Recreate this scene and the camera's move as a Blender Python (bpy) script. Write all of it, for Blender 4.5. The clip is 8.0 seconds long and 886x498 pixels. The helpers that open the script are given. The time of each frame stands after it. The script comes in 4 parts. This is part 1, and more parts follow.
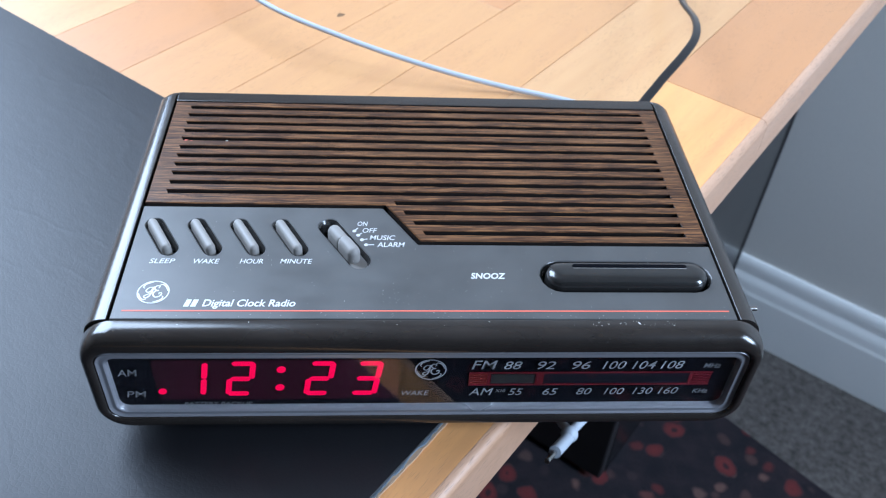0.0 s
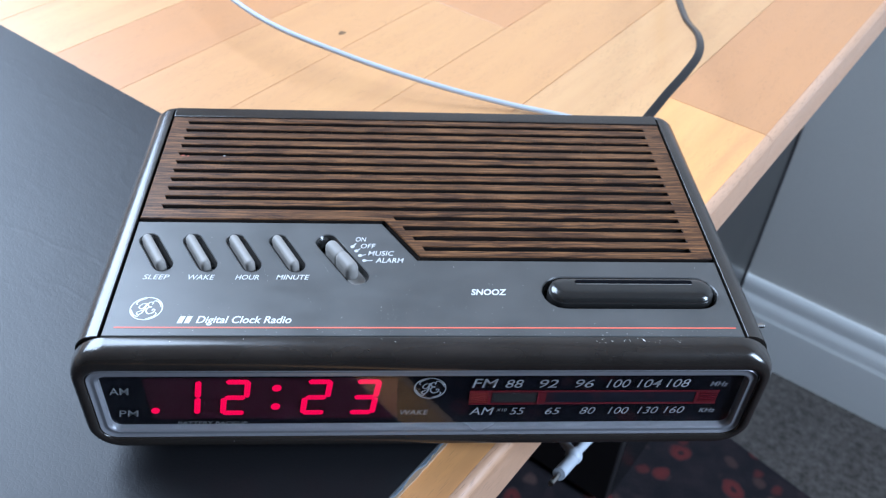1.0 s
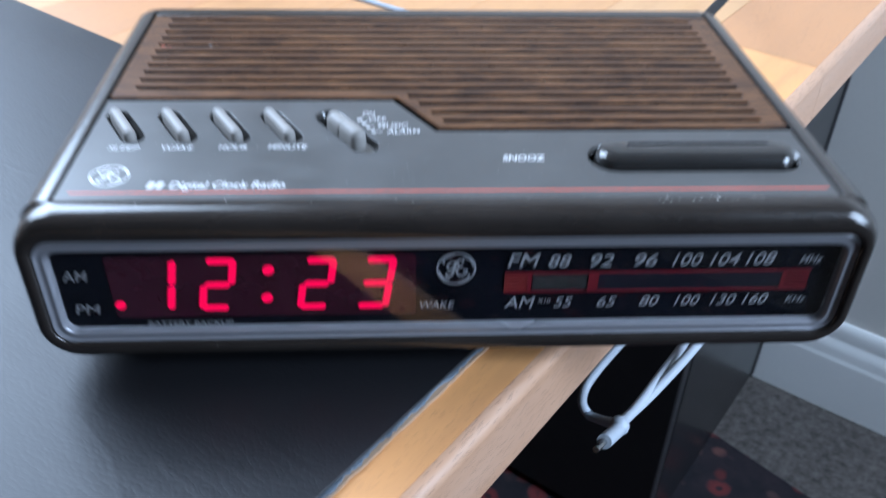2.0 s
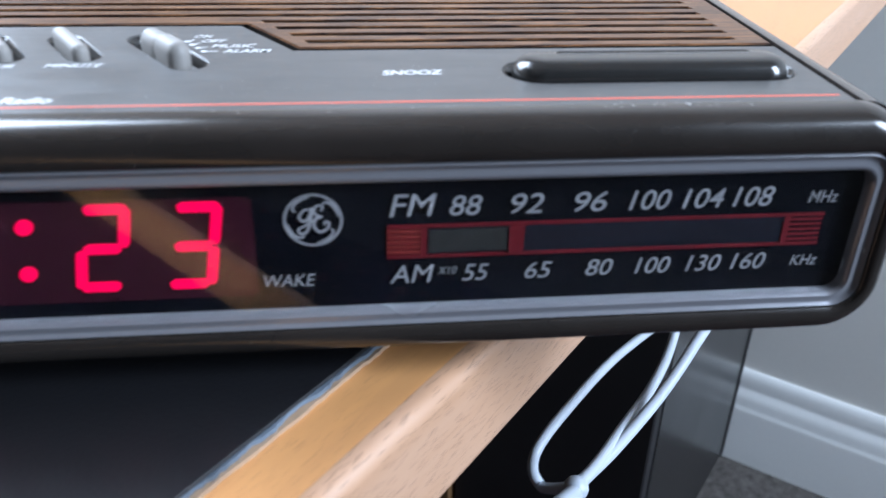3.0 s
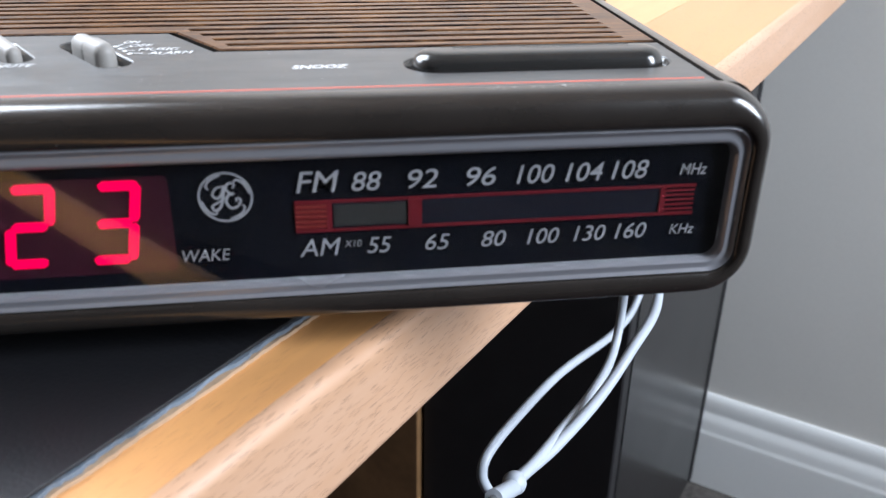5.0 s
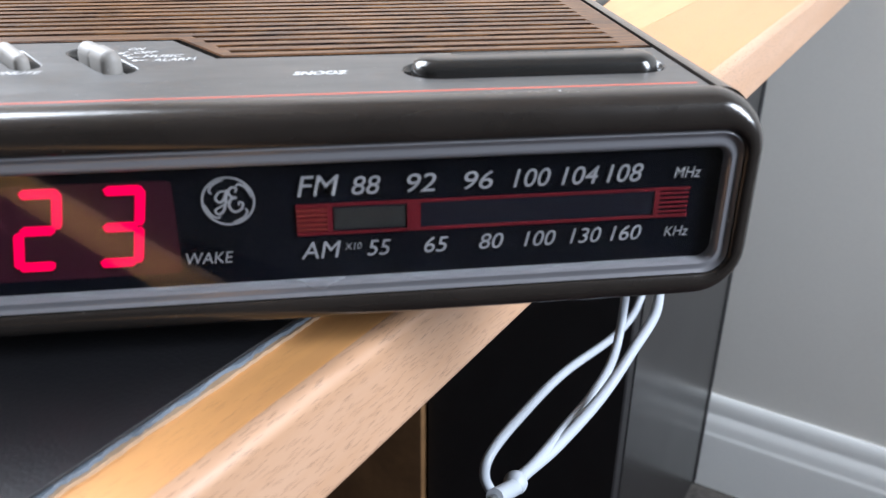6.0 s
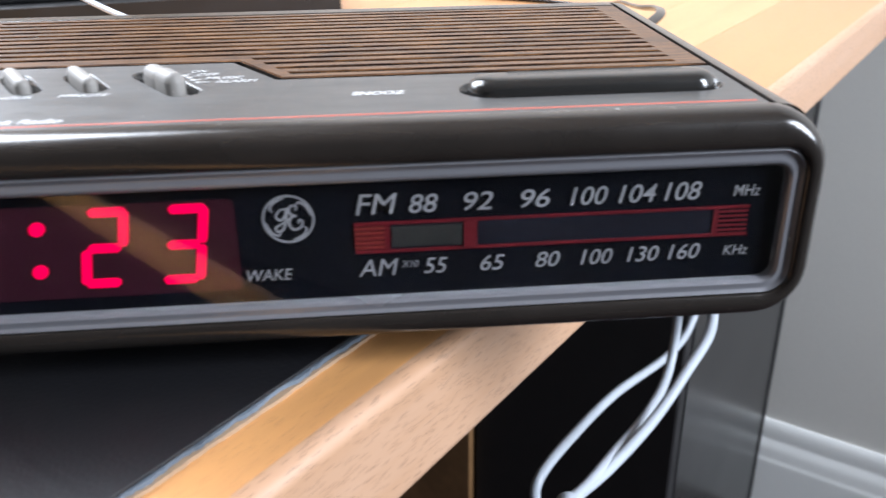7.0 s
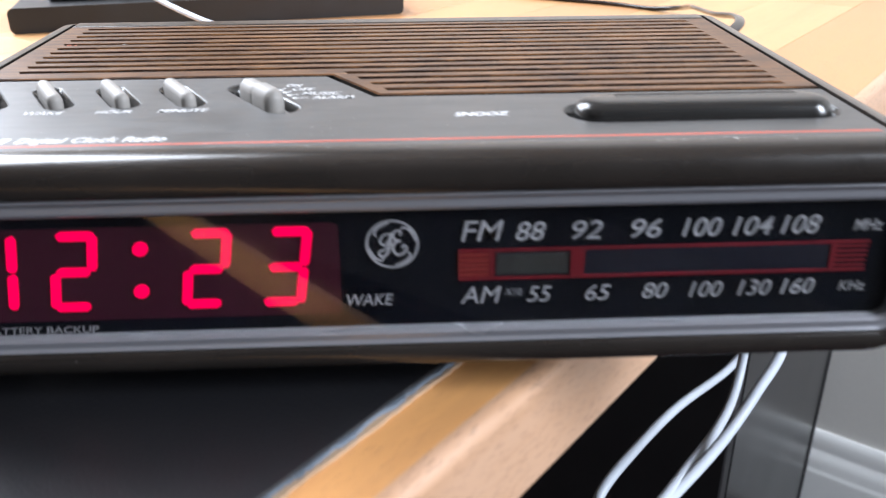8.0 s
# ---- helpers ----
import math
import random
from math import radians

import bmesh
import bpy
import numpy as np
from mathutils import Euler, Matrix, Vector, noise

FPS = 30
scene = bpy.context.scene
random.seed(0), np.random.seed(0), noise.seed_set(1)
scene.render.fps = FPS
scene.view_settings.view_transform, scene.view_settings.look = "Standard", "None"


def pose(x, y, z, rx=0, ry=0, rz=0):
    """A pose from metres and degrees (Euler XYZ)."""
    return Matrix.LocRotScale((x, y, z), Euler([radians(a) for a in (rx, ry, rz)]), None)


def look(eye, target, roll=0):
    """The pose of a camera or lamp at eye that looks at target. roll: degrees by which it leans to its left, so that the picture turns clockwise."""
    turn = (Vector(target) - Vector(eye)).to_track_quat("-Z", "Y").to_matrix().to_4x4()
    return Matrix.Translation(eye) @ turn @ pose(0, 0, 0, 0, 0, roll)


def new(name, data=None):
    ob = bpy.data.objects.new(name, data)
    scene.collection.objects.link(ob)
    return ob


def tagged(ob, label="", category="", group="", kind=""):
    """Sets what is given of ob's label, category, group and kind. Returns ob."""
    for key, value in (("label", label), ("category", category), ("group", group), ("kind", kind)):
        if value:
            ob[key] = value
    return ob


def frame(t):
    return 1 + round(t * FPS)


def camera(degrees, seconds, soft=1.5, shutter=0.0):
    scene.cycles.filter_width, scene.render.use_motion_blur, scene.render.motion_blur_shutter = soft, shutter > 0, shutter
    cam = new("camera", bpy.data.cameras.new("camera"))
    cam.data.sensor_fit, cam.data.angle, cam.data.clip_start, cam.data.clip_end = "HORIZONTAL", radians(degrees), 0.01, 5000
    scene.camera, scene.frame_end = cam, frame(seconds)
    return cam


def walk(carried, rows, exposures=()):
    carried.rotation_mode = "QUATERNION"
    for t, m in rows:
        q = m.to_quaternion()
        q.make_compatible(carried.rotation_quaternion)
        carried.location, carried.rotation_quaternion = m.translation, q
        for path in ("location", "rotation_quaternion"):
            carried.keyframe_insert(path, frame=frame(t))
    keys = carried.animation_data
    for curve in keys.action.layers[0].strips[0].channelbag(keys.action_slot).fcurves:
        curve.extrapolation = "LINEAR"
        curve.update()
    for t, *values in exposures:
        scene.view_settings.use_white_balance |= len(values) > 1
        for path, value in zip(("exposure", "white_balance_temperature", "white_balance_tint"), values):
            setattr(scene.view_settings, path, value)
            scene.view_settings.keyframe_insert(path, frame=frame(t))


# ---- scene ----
import collections

cam = camera(54.28, 8.0, 1.1, 0.65)
PATH = [
    (0, (-0.01904, -0.19792, 1.02337), (0.01854, 0.16737, 0.68403), 4.38),
    (0.2, (-0.02001, -0.19767, 1.02238), (0.01868, 0.16868, 0.68431), 4.47),
    (0.5, (-0.01889, -0.19734, 1.02298), (0.01756, 0.17003, 0.68576), 4.24),
    (0.8, (-0.01778, -0.19269, 1.01958), (0.01550, 0.17661, 0.68416), 3.84),
    (1, (-0.01668, -0.19488, 1.01719), (0.01808, 0.17926, 0.68732), 3.94),
    (1.2, (-0.01924, -0.20114, 1.01937), (0.01602, 0.17696, 0.69411), 3.75),
    (1.3, (-0.01651, -0.20784, 1.01906), (0.01296, 0.17503, 0.69884), 3.07),
    (1.5, (-0.01456, -0.21140, 1.01397), (0.01600, 0.17405, 0.69696), 2.94),
    (1.6, (-0.01293, -0.21018, 1.00871), (0.01718, 0.17706, 0.69386), 2.67),
    (1.7, (-0.01339, -0.21262, 0.99226), (0.01565, 0.18258, 0.68735), 2.40),
    (1.8, (-0.01729, -0.20630, 0.96317), (0.01160, 0.19374, 0.66461), 2.17),
    (1.9, (-0.01994, -0.20034, 0.94599), (0.01100, 0.20059, 0.64884), 2.28),
    (2, (-0.01732, -0.19476, 0.93103), (0.01075, 0.20676, 0.63440), 1.74),
    (2.1, (-0.01728, -0.19120, 0.92021), (0.01299, 0.21463, 0.62971), 1.85),
    (2.2, (-0.01384, -0.18276, 0.90778), (0.01579, 0.22730, 0.62322), 1.58),
    (3.3, (0.01047, -0.14523, 0.85199), (0.07086, 0.29106, 0.61534), 1.50),
    (3.5, (0.01372, -0.14266, 0.84873), (0.07392, 0.29592, 0.61631), 1.36),
    (3.8, (0.01990, -0.14827, 0.84812), (0.08207, 0.29203, 0.61950), 1.15),
    (4, (0.02089, -0.15669, 0.84969), (0.08533, 0.28490, 0.62420), 1.10),
    (4.3, (0.02053, -0.16367, 0.85091), (0.08799, 0.27889, 0.62824), 1.15),
    (4.5, (0.02085, -0.16309, 0.85011), (0.08820, 0.27852, 0.62551), 1.02),
    (4.7, (0.01979, -0.16742, 0.85083), (0.08848, 0.27487, 0.62796), 0.99),
    (5.8, (0.02013, -0.17551, 0.85380), (0.08944, 0.26590, 0.62941), 0.82),
    (6, (0.02079, -0.17583, 0.85396), (0.08721, 0.26711, 0.63170), 0.62),
    (6.3, (0.02074, -0.17454, 0.85405), (0.08199, 0.26932, 0.63215), 0.31),
    (6.5, (0.02107, -0.17438, 0.85404), (0.07788, 0.27057, 0.63316), 0.00),
    (6.8, (0.01972, -0.17417, 0.85472), (0.06986, 0.27283, 0.63637), -0.26),
    (7, (0.01836, -0.17641, 0.85393), (0.05888, 0.27463, 0.64198), -0.69),
    (7.2, (0.01714, -0.17869, 0.85314), (0.04557, 0.27431, 0.64342), -1.24),
    (7.5, (0.01391, -0.18048, 0.85331), (0.03452, 0.27296, 0.64362), -1.27),
    (7.8, (0.01104, -0.17601, 0.85678), (0.02644, 0.27599, 0.64357), -1.05),
    (8, (0.00396, -0.16749, 0.85865), (0.02333, 0.28336, 0.64333), -0.36),
]
EXPOSURES = [(0, -0.08, 5400, 12), (1.2, -0.08, 5450, 12), (2.0, -0.04, 5400, 12), (3.3, 0.40, 5950, 14), (6.5, 0.42, 6560, 16), (8, 0.40, 6600, 17)]     # seconds, stops, kelvin, tint
walk(cam, [(t, look(eye, target, roll)) for t, eye, target, roll in PATH], EXPOSURES)

cam.data.dof.use_dof = True
cam.data.dof.focus_distance = 0.305
cam.data.dof.aperture_fstop = 24.0

# ---- world and light ----
world = bpy.data.worlds.new("sky")
scene.world = world
world.use_nodes = True
wn = world.node_tree.nodes
sky = wn.new("ShaderNodeTexSky")
sky.sky_type = "NISHITA"
sky.sun_disc = False
sky.sun_elevation = radians(38)
sky.sun_rotation = radians(200)
wn["Background"].inputs["Strength"].default_value = 0.12
world.node_tree.links.new(sky.outputs["Color"], wn["Background"].inputs["Color"])

DESK = pose(0, 0, 0, 0, 0, -39.8)      # frame of the desk and the room: x across the desk, y along its edge


def window_light(name, m, sx, sy, watts, colour):
    lamp = bpy.data.lights.new(name, "AREA")
    lamp.shape, lamp.size, lamp.size_y = "RECTANGLE", sx, sy
    lamp.energy, lamp.color, lamp.spread = watts, colour, radians(125)     # skylight falls inwards and down
    ob = new(name, lamp)
    ob.matrix_basis = m
    return ob


WINDOW_W = (-1.3, -0.55, 0.55, 1.15, 2.40)     # wall x, y from, y to, z from, z to
WINDOW_E = (1.5, 0.10, 0.60, 0.95, 2.05)
window_light("window_light", DESK @ look((WINDOW_W[0] - 0.02, 0.0, 1.78), (-0.2, 0.0, 0.75)), 1.1, 1.25, 40, (0.80, 0.91, 1.0))
window_light("window_light", DESK @ look((WINDOW_E[0] + 0.02, 0.35, 1.5), (0.2, 0.35, 0.75)), 0.5, 1.1, 27, (0.78, 0.90, 1.0))


# ---- materials ----
def shader(name):
    m = bpy.data.materials.new(name)
    m.use_nodes = True
    nt = m.node_tree
    return m, nt, nt.nodes["Principled BSDF"]


def node(nt, kind, **values):
    n = nt.nodes.new(kind)
    for k, v in values.items():
        n.inputs[k].default_value = v
    return n


def coords(nt, scale=(1, 1, 1), turn=(0, 0, 0)):
    tc = nt.nodes.new("ShaderNodeTexCoord")
    mp = nt.nodes.new("ShaderNodeMapping")
    mp.inputs["Scale"].default_value = scale
    mp.inputs["Rotation"].default_value = turn
    nt.links.new(tc.outputs["Object"], mp.inputs["Vector"])
    return mp.outputs["Vector"]


def noise_tex(nt, vec, scale, detail=4.0, rough=0.55):
    n = node(nt, "ShaderNodeTexNoise", Scale=scale, Detail=detail, Roughness=rough)
    nt.links.new(vec, n.inputs["Vector"])
    return n.outputs["Fac"]


def ramp(nt, fac, stops):
    r = nt.nodes.new("ShaderNodeValToRGB")
    e = r.color_ramp.elements
    while len(e) < len(stops):
        e.new(0.5)
    for el, (p, c) in zip(e, stops):
        el.position, el.color = p, (*c, 1)
    nt.links.new(fac, r.inputs["Fac"])
    return r.outputs["Color"]


def mix(nt, fac, a, b, mode="MIX"):
    n = nt.nodes.new("ShaderNodeMix")
    n.data_type, n.blend_type = "RGBA", mode
    for sock, v in ((n.inputs[0], fac), (n.inputs[6], a), (n.inputs[7], b)):
        if isinstance(v, (int, float)):
            sock.default_value = v
        elif isinstance(v, tuple):
            sock.default_value = (*v, 1)
        else:
            nt.links.new(v, sock)
    return n.outputs[2]


def bump(nt, b, height, strength, distance):
    n = node(nt, "ShaderNodeBump", Strength=strength, Distance=distance)
    nt.links.new(height, n.inputs["Height"])
    nt.links.new(n.outputs["Normal"], b.inputs["Normal"])


def plain(name, colour, rough, metal=0.0, grain=800.0, vary=0.15, relief=0.1, depth=0.0002, spec=0.5, coat=0.0, smudge=40.0):
    """A painted, moulded or metal surface with fine grain and broad smudges."""
    m, nt, b = shader(name)
    v = coords(nt)
    fine, broad = noise_tex(nt, v, grain, 3), noise_tex(nt, v, smudge, 4)
    dark = tuple(c * (1 - vary) for c in colour)
    light = tuple(min(1, c * (1 + vary)) for c in colour)
    col = ramp(nt, broad, [(0.3, dark), (0.7, light)])
    nt.links.new(mix(nt, 0.25, col, ramp(nt, fine, [(0.35, dark), (0.65, light)])), b.inputs["Base Color"])
    rr = nt.nodes.new("ShaderNodeMapRange")
    rr.inputs["To Min"].default_value, rr.inputs["To Max"].default_value = max(0.02, rough * 0.8), min(1, rough * 1.25)
    nt.links.new(broad, rr.inputs["Value"])
    nt.links.new(rr.outputs["Result"], b.inputs["Roughness"])
    b.inputs["Metallic"].default_value = metal
    b.inputs["Specular IOR Level"].default_value = spec
    b.inputs["Coat Weight"].default_value = coat
    b.inputs["Coat Roughness"].default_value = 0.08
    if relief:
        bump(nt, b, fine, relief, depth)
    return m


def handled(name, colour, smooth, worn, spec, stretch):
    """Old moulded plastic: rubbed to streaks of uneven gloss, with a little settled dust."""
    m, nt, b = shader(name)
    v = coords(nt)
    streak, broad, fine = noise_tex(nt, coords(nt, stretch), 1.0, 4, 0.6), noise_tex(nt, v, 45.0, 4), noise_tex(nt, v, 2200.0, 2)
    col = ramp(nt, broad, [(0.3, tuple(c * 0.86 for c in colour)), (0.7, tuple(c * 1.14 for c in colour))])
    dust = node(nt, "ShaderNodeTexVoronoi", Scale=330.0)
    nt.links.new(v, dust.inputs["Vector"])
    speck = ramp(nt, dust.outputs["Distance"], [(0.035, (1, 1, 1)), (0.06, (0, 0, 0))])
    where = ramp(nt, noise_tex(nt, v, 60.0, 3), [(0.50, (0, 0, 0)), (0.66, (0.55, 0.55, 0.55))])
    col = mix(nt, mix(nt, 1.0, speck, where, "MULTIPLY"), col, (0.42, 0.41, 0.40))
    nt.links.new(col, b.inputs["Base Color"])
    both = mix(nt, 0.4, streak, broad)
    rr = nt.nodes.new("ShaderNodeMapRange")
    rr.inputs["From Min"].default_value, rr.inputs["From Max"].default_value = 0.35, 0.65
    rr.inputs["To Min"].default_value, rr.inputs["To Max"].default_value = smooth, worn
    nt.links.new(both, rr.inputs["Value"])
    nt.links.new(rr.outputs["Result"], b.inputs["Roughness"])
    b.inputs["Specular IOR Level"].default_value = spec
    bump(nt, b, fine, 0.04, 0.0001)
    return m


def beech(name, pale, mid, flecks=0.6):
    """Oiled beech: staves differ in tone, with long grain and short dark flecks along y."""
    m, nt, b = shader(name)
    info = nt.nodes.new("ShaderNodeObjectInfo")
    tc = nt.nodes.new("ShaderNodeTexCoord")
    shift = nt.nodes.new("ShaderNodeVectorMath")
    shift.operation = "MULTIPLY_ADD"
    nt.links.new(info.outputs["Random"], shift.inputs[0])
    shift.inputs[1].default_value = (7, 13, 5)
    nt.links.new(tc.outputs["Object"], shift.inputs[2])

    def stretched(s):
        mp = nt.nodes.new("ShaderNodeMapping")
        mp.inputs["Scale"].default_value = s
        nt.links.new(shift.outputs[0], mp.inputs["Vector"])
        return mp.outputs["Vector"]
    grain = noise_tex(nt, stretched((60, 5, 60)), 1.0, 6, 0.6)
    broad = noise_tex(nt, stretched((9, 2.5, 9)), 1.0, 3)
    fl = node(nt, "ShaderNodeTexVoronoi", Scale=1.0)
    nt.links.new(stretched((3600, 115, 3600)), fl.inputs["Vector"])
    fleck = ramp(nt, fl.outputs["Distance"], [(0.17, (1, 1, 1)), (0.26, (0, 0, 0))])
    stave = ramp(nt, info.outputs["Random"], [(0.0, pale), (1.0, mid)])
    c = mix(nt, ramp(nt, broad, [(0.35, (0, 0, 0)), (0.7, (0.35, 0.35, 0.35))]), stave, (0.52, 0.27, 0.125))
    c = mix(nt, ramp(nt, grain, [(0.4, (0, 0, 0)), (0.72, (0.55, 0.55, 0.55))]), c, (0.43, 0.21, 0.09))
    few = noise_tex(nt, stretched((70, 22, 70)), 1.0, 2)
    weight = mix(nt, 1.0, fleck, ramp(nt, few, [(0.36 - 0.22 * (flecks > 0.8), (0, 0, 0)), (0.60 - 0.20 * (flecks > 0.8), (flecks, flecks, flecks))]), "MULTIPLY")
    c = mix(nt, weight, c, (0.115, 0.055, 0.03))
    nt.links.new(c, b.inputs["Base Color"])
    b.inputs["Roughness"].default_value = 0.42
    b.inputs["Coat Weight"].default_value = 0.25
    b.inputs["Coat Roughness"].default_value = 0.28
    bump(nt, b, grain, 0.15, 0.0004)
    return m


def walnut(name):
    """Printed dark woodgrain foil with fine streaks along x."""
    m, nt, b = shader(name)
    fine = noise_tex(nt, coords(nt, (75, 2600, 900)), 1.0, 6, 0.7)
    mid = noise_tex(nt, coords(nt, (38, 800, 300)), 1.0, 4)
    broad = noise_tex(nt, coords(nt, (22, 70, 30)), 1.0, 3)
    c = ramp(nt, fine, [(0.41, (0.009, 0.004, 0.0022)), (0.49, (0.062, 0.026, 0.0115)), (0.58, (0.23, 0.106, 0.042))])
    c = mix(nt, ramp(nt, mid, [(0.46, (0, 0, 0)), (0.58, (0.6, 0.6, 0.6))]), c, (0.030, 0.012, 0.007))
    c = mix(nt, ramp(nt, broad, [(0.45, (0, 0, 0)), (0.7, (0.45, 0.45, 0.45))]), c, (0.16, 0.076, 0.032))
    nt.links.new(c, b.inputs["Base Color"])
    b.inputs["Roughness"].default_value = 0.34
    b.inputs["Specular IOR Level"].default_value = 0.28
    bump(nt, b, fine, 0.12, 0.0002)
    return m


def leather(name):
    m, nt, b = shader(name)
    v = coords(nt)
    vo = node(nt, "ShaderNodeTexVoronoi", Scale=520.0)
    vo.feature = "DISTANCE_TO_EDGE"
    nt.links.new(v, vo.inputs["Vector"])
    wr = noise_tex(nt, coords(nt, (5, 16, 5), (0, 0, 0.5)), 1.0, 3, 0.5)
    crease = ramp(nt, wr, [(0.485, (0, 0, 0)), (0.5, (1, 1, 1)), (0.515, (0, 0, 0))])
    broad = noise_tex(nt, v, 9.0, 4)
    nt.links.new(ramp(nt, broad, [(0.3, (0.0065, 0.0065, 0.0078)), (0.7, (0.012, 0.012, 0.014))]), b.inputs["Base Color"])
    rr = nt.nodes.new("ShaderNodeMapRange")
    rr.inputs["To Min"].default_value, rr.inputs["To Max"].default_value = 0.39, 0.50
    nt.links.new(broad, rr.inputs["Value"])
    nt.links.new(rr.outputs["Result"], b.inputs["Roughness"])
    h = mix(nt, 0.35, ramp(nt, vo.outputs["Distance"], [(0.0, (0, 0, 0)), (0.2, (1, 1, 1))]), crease, "SUBTRACT")
    b.inputs["Specular IOR Level"].default_value = 0.30
    fold = node(nt, "ShaderNodeBump", Strength=0.04, Distance=0.0010)
    nt.links.new(crease, fold.inputs["Height"])
    fine = node(nt, "ShaderNodeBump", Strength=0.06, Distance=0.0004)
    nt.links.new(h, fine.inputs["Height"])
    dimple = node(nt, "ShaderNodeBump", Strength=0.10, Distance=0.0010)
    nt.links.new(noise_tex(nt, coords(nt, (70, 190, 70), (0, 0, 0.5)), 1.0, 4, 0.6), dimple.inputs["Height"])
    nt.links.new(fold.outputs["Normal"], dimple.inputs["Normal"])
    nt.links.new(dimple.outputs["Normal"], fine.inputs["Normal"])
    nt.links.new(fine.outputs["Normal"], b.inputs["Normal"])
    return m


def carpet(name):
    m, nt, b = shader(name)
    v = coords(nt)
    a, c = noise_tex(nt, v, 85.0, 6, 0.75), noise_tex(nt, v, 18.0, 4)
    col = ramp(nt, a, [(0.36, (0.022, 0.019, 0.017)), (0.64, (0.175, 0.155, 0.14))])
    nt.links.new(mix(nt, 0.35, col, ramp(nt, c, [(0.3, (0.066, 0.058, 0.053)), (0.7, (0.135, 0.12, 0.11))])), b.inputs["Base Color"])
    b.inputs["Roughness"].default_value = 1.0
    bump(nt, b, a, 0.8, 0.006)
    return m


def rug_weave(name):
    """Dark navy ground with madder-red rosettes, pink and sand motifs."""
    m, nt, b = shader(name)
    v = coords(nt)
    warp = nt.nodes.new("ShaderNodeMix")
    warp.data_type, warp.blend_type = "RGBA", "LINEAR_LIGHT"
    warp.inputs[0].default_value = 0.012
    wob = node(nt, "ShaderNodeTexNoise", Scale=26.0, Detail=3.0)
    nt.links.new(v, wob.inputs["Vector"])
    nt.links.new(v, warp.inputs[6])
    nt.links.new(wob.outputs["Color"], warp.inputs[7])
    v = warp.outputs[2]
    big = node(nt, "ShaderNodeTexVoronoi", Scale=21.0, Randomness=0.5)
    small = node(nt, "ShaderNodeTexVoronoi", Scale=34.0, Randomness=0.9)
    for t in (big, small):
        nt.links.new(v, t.inputs["Vector"])
    ground = ramp(nt, noise_tex(nt, v, 30.0, 3), [(0.35, (0.007, 0.006, 0.010)), (0.65, (0.018, 0.012, 0.016))])
    ros = ramp(nt, big.outputs["Distance"], [(0.0, (0.02, 0.012, 0.016)), (0.08, (0.03, 0.012, 0.016)), (0.13, (0.14, 0.022, 0.022)), (0.27, (0.10, 0.018, 0.019)), (0.34, (0.02, 0.015, 0.02))])
    rosm = ramp(nt, big.outputs["Distance"], [(0.30, (1, 1, 1)), (0.36, (0, 0, 0))])
    sel = ramp(nt, big.outputs["Color"], [(0.48, (0, 0, 0)), (0.52, (1, 1, 1))])
    motif = ramp(nt, small.outputs["Color"], [(0.25, (0.10, 0.018, 0.018)), (0.45, (0.15, 0.085, 0.07)), (0.62, (0.020, 0.014, 0.018)), (0.8, (0.075, 0.04, 0.036))])
    mm = ramp(nt, small.outputs["Distance"], [(0.20, (0.85, 0.85, 0.85)), (0.36, (0, 0, 0))])
    c = mix(nt, mm, ground, motif)
    c = mix(nt, mix(nt, 1.0, rosm, sel, "MULTIPLY"), c, ros)
    nt.links.new(c, b.inputs["Base Color"])
    b.inputs["Roughness"].default_value = 1.0
    bump(nt, b, noise_tex(nt, v, 400.0, 3), 0.6, 0.003)
    return m


def light_emitting(name, colour, strength):
    m, nt, b = shader(name)
    b.inputs["Base Color"].default_value = (0.05, 0.0, 0.005, 1)
    b.inputs["Specular IOR Level"].default_value = 0.0
    b.inputs["Emission Color"].default_value = (*colour, 1)
    b.inputs["Emission Strength"].default_value = strength
    return m


def clear(name):
    m, nt, b = shader(name)
    b.inputs["Base Color"].default_value = (1, 1, 1, 1)
    b.inputs["Transmission Weight"].default_value = 1.0
    b.inputs["Roughness"].default_value = 0.0
    b.inputs["IOR"].default_value = 1.36
    return m


M_CASE = handled("dark_brown_plastic", (0.021, 0.0172, 0.015), 0.17, 0.26, 0.62, (25, 60, 60))
M_PANEL = handled("charcoal_panel", (0.064, 0.0625, 0.061), 0.32, 0.44, 0.6, (40, 160, 160))
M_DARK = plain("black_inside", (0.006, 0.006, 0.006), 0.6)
M_WALNUT = walnut("walnut_foil")
M_BUTTON = plain("grey_plastic", (0.235, 0.22, 0.203), 0.55, grain=1200, vary=0.08)
M_SNOOZE = plain("gloss_brown_plastic", (0.017, 0.0162, 0.0154), 0.19, grain=1500, relief=0.02, spec=0.7)
M_SILVER = plain("satin_silver", (0.23, 0.23, 0.25), 0.25, metal=0.36, grain=900, vary=0.04, relief=0.0, smudge=10)
M_LENS = plain("black_dial_ink", (0.0022, 0.0026, 0.0042), 0.22, grain=300, vary=0.2, relief=0.0, spec=0.06)
M_DISPLAY = plain("maroon_filter", (0.021, 0.0045, 0.0085), 0.12, grain=300, vary=0.1, relief=0.0, spec=0.35)
M_INK = plain("white_ink", (0.58, 0.58, 0.58), 0.55, vary=0.05, relief=0.0)
M_INK_DIAL = plain("dial_white_ink", (0.165, 0.165, 0.173), 0.55, vary=0.05, relief=0.0, spec=0.2)
M_INK_DIM = plain("grey_ink", (0.14, 0.14, 0.145), 0.55, vary=0.08, relief=0.0)
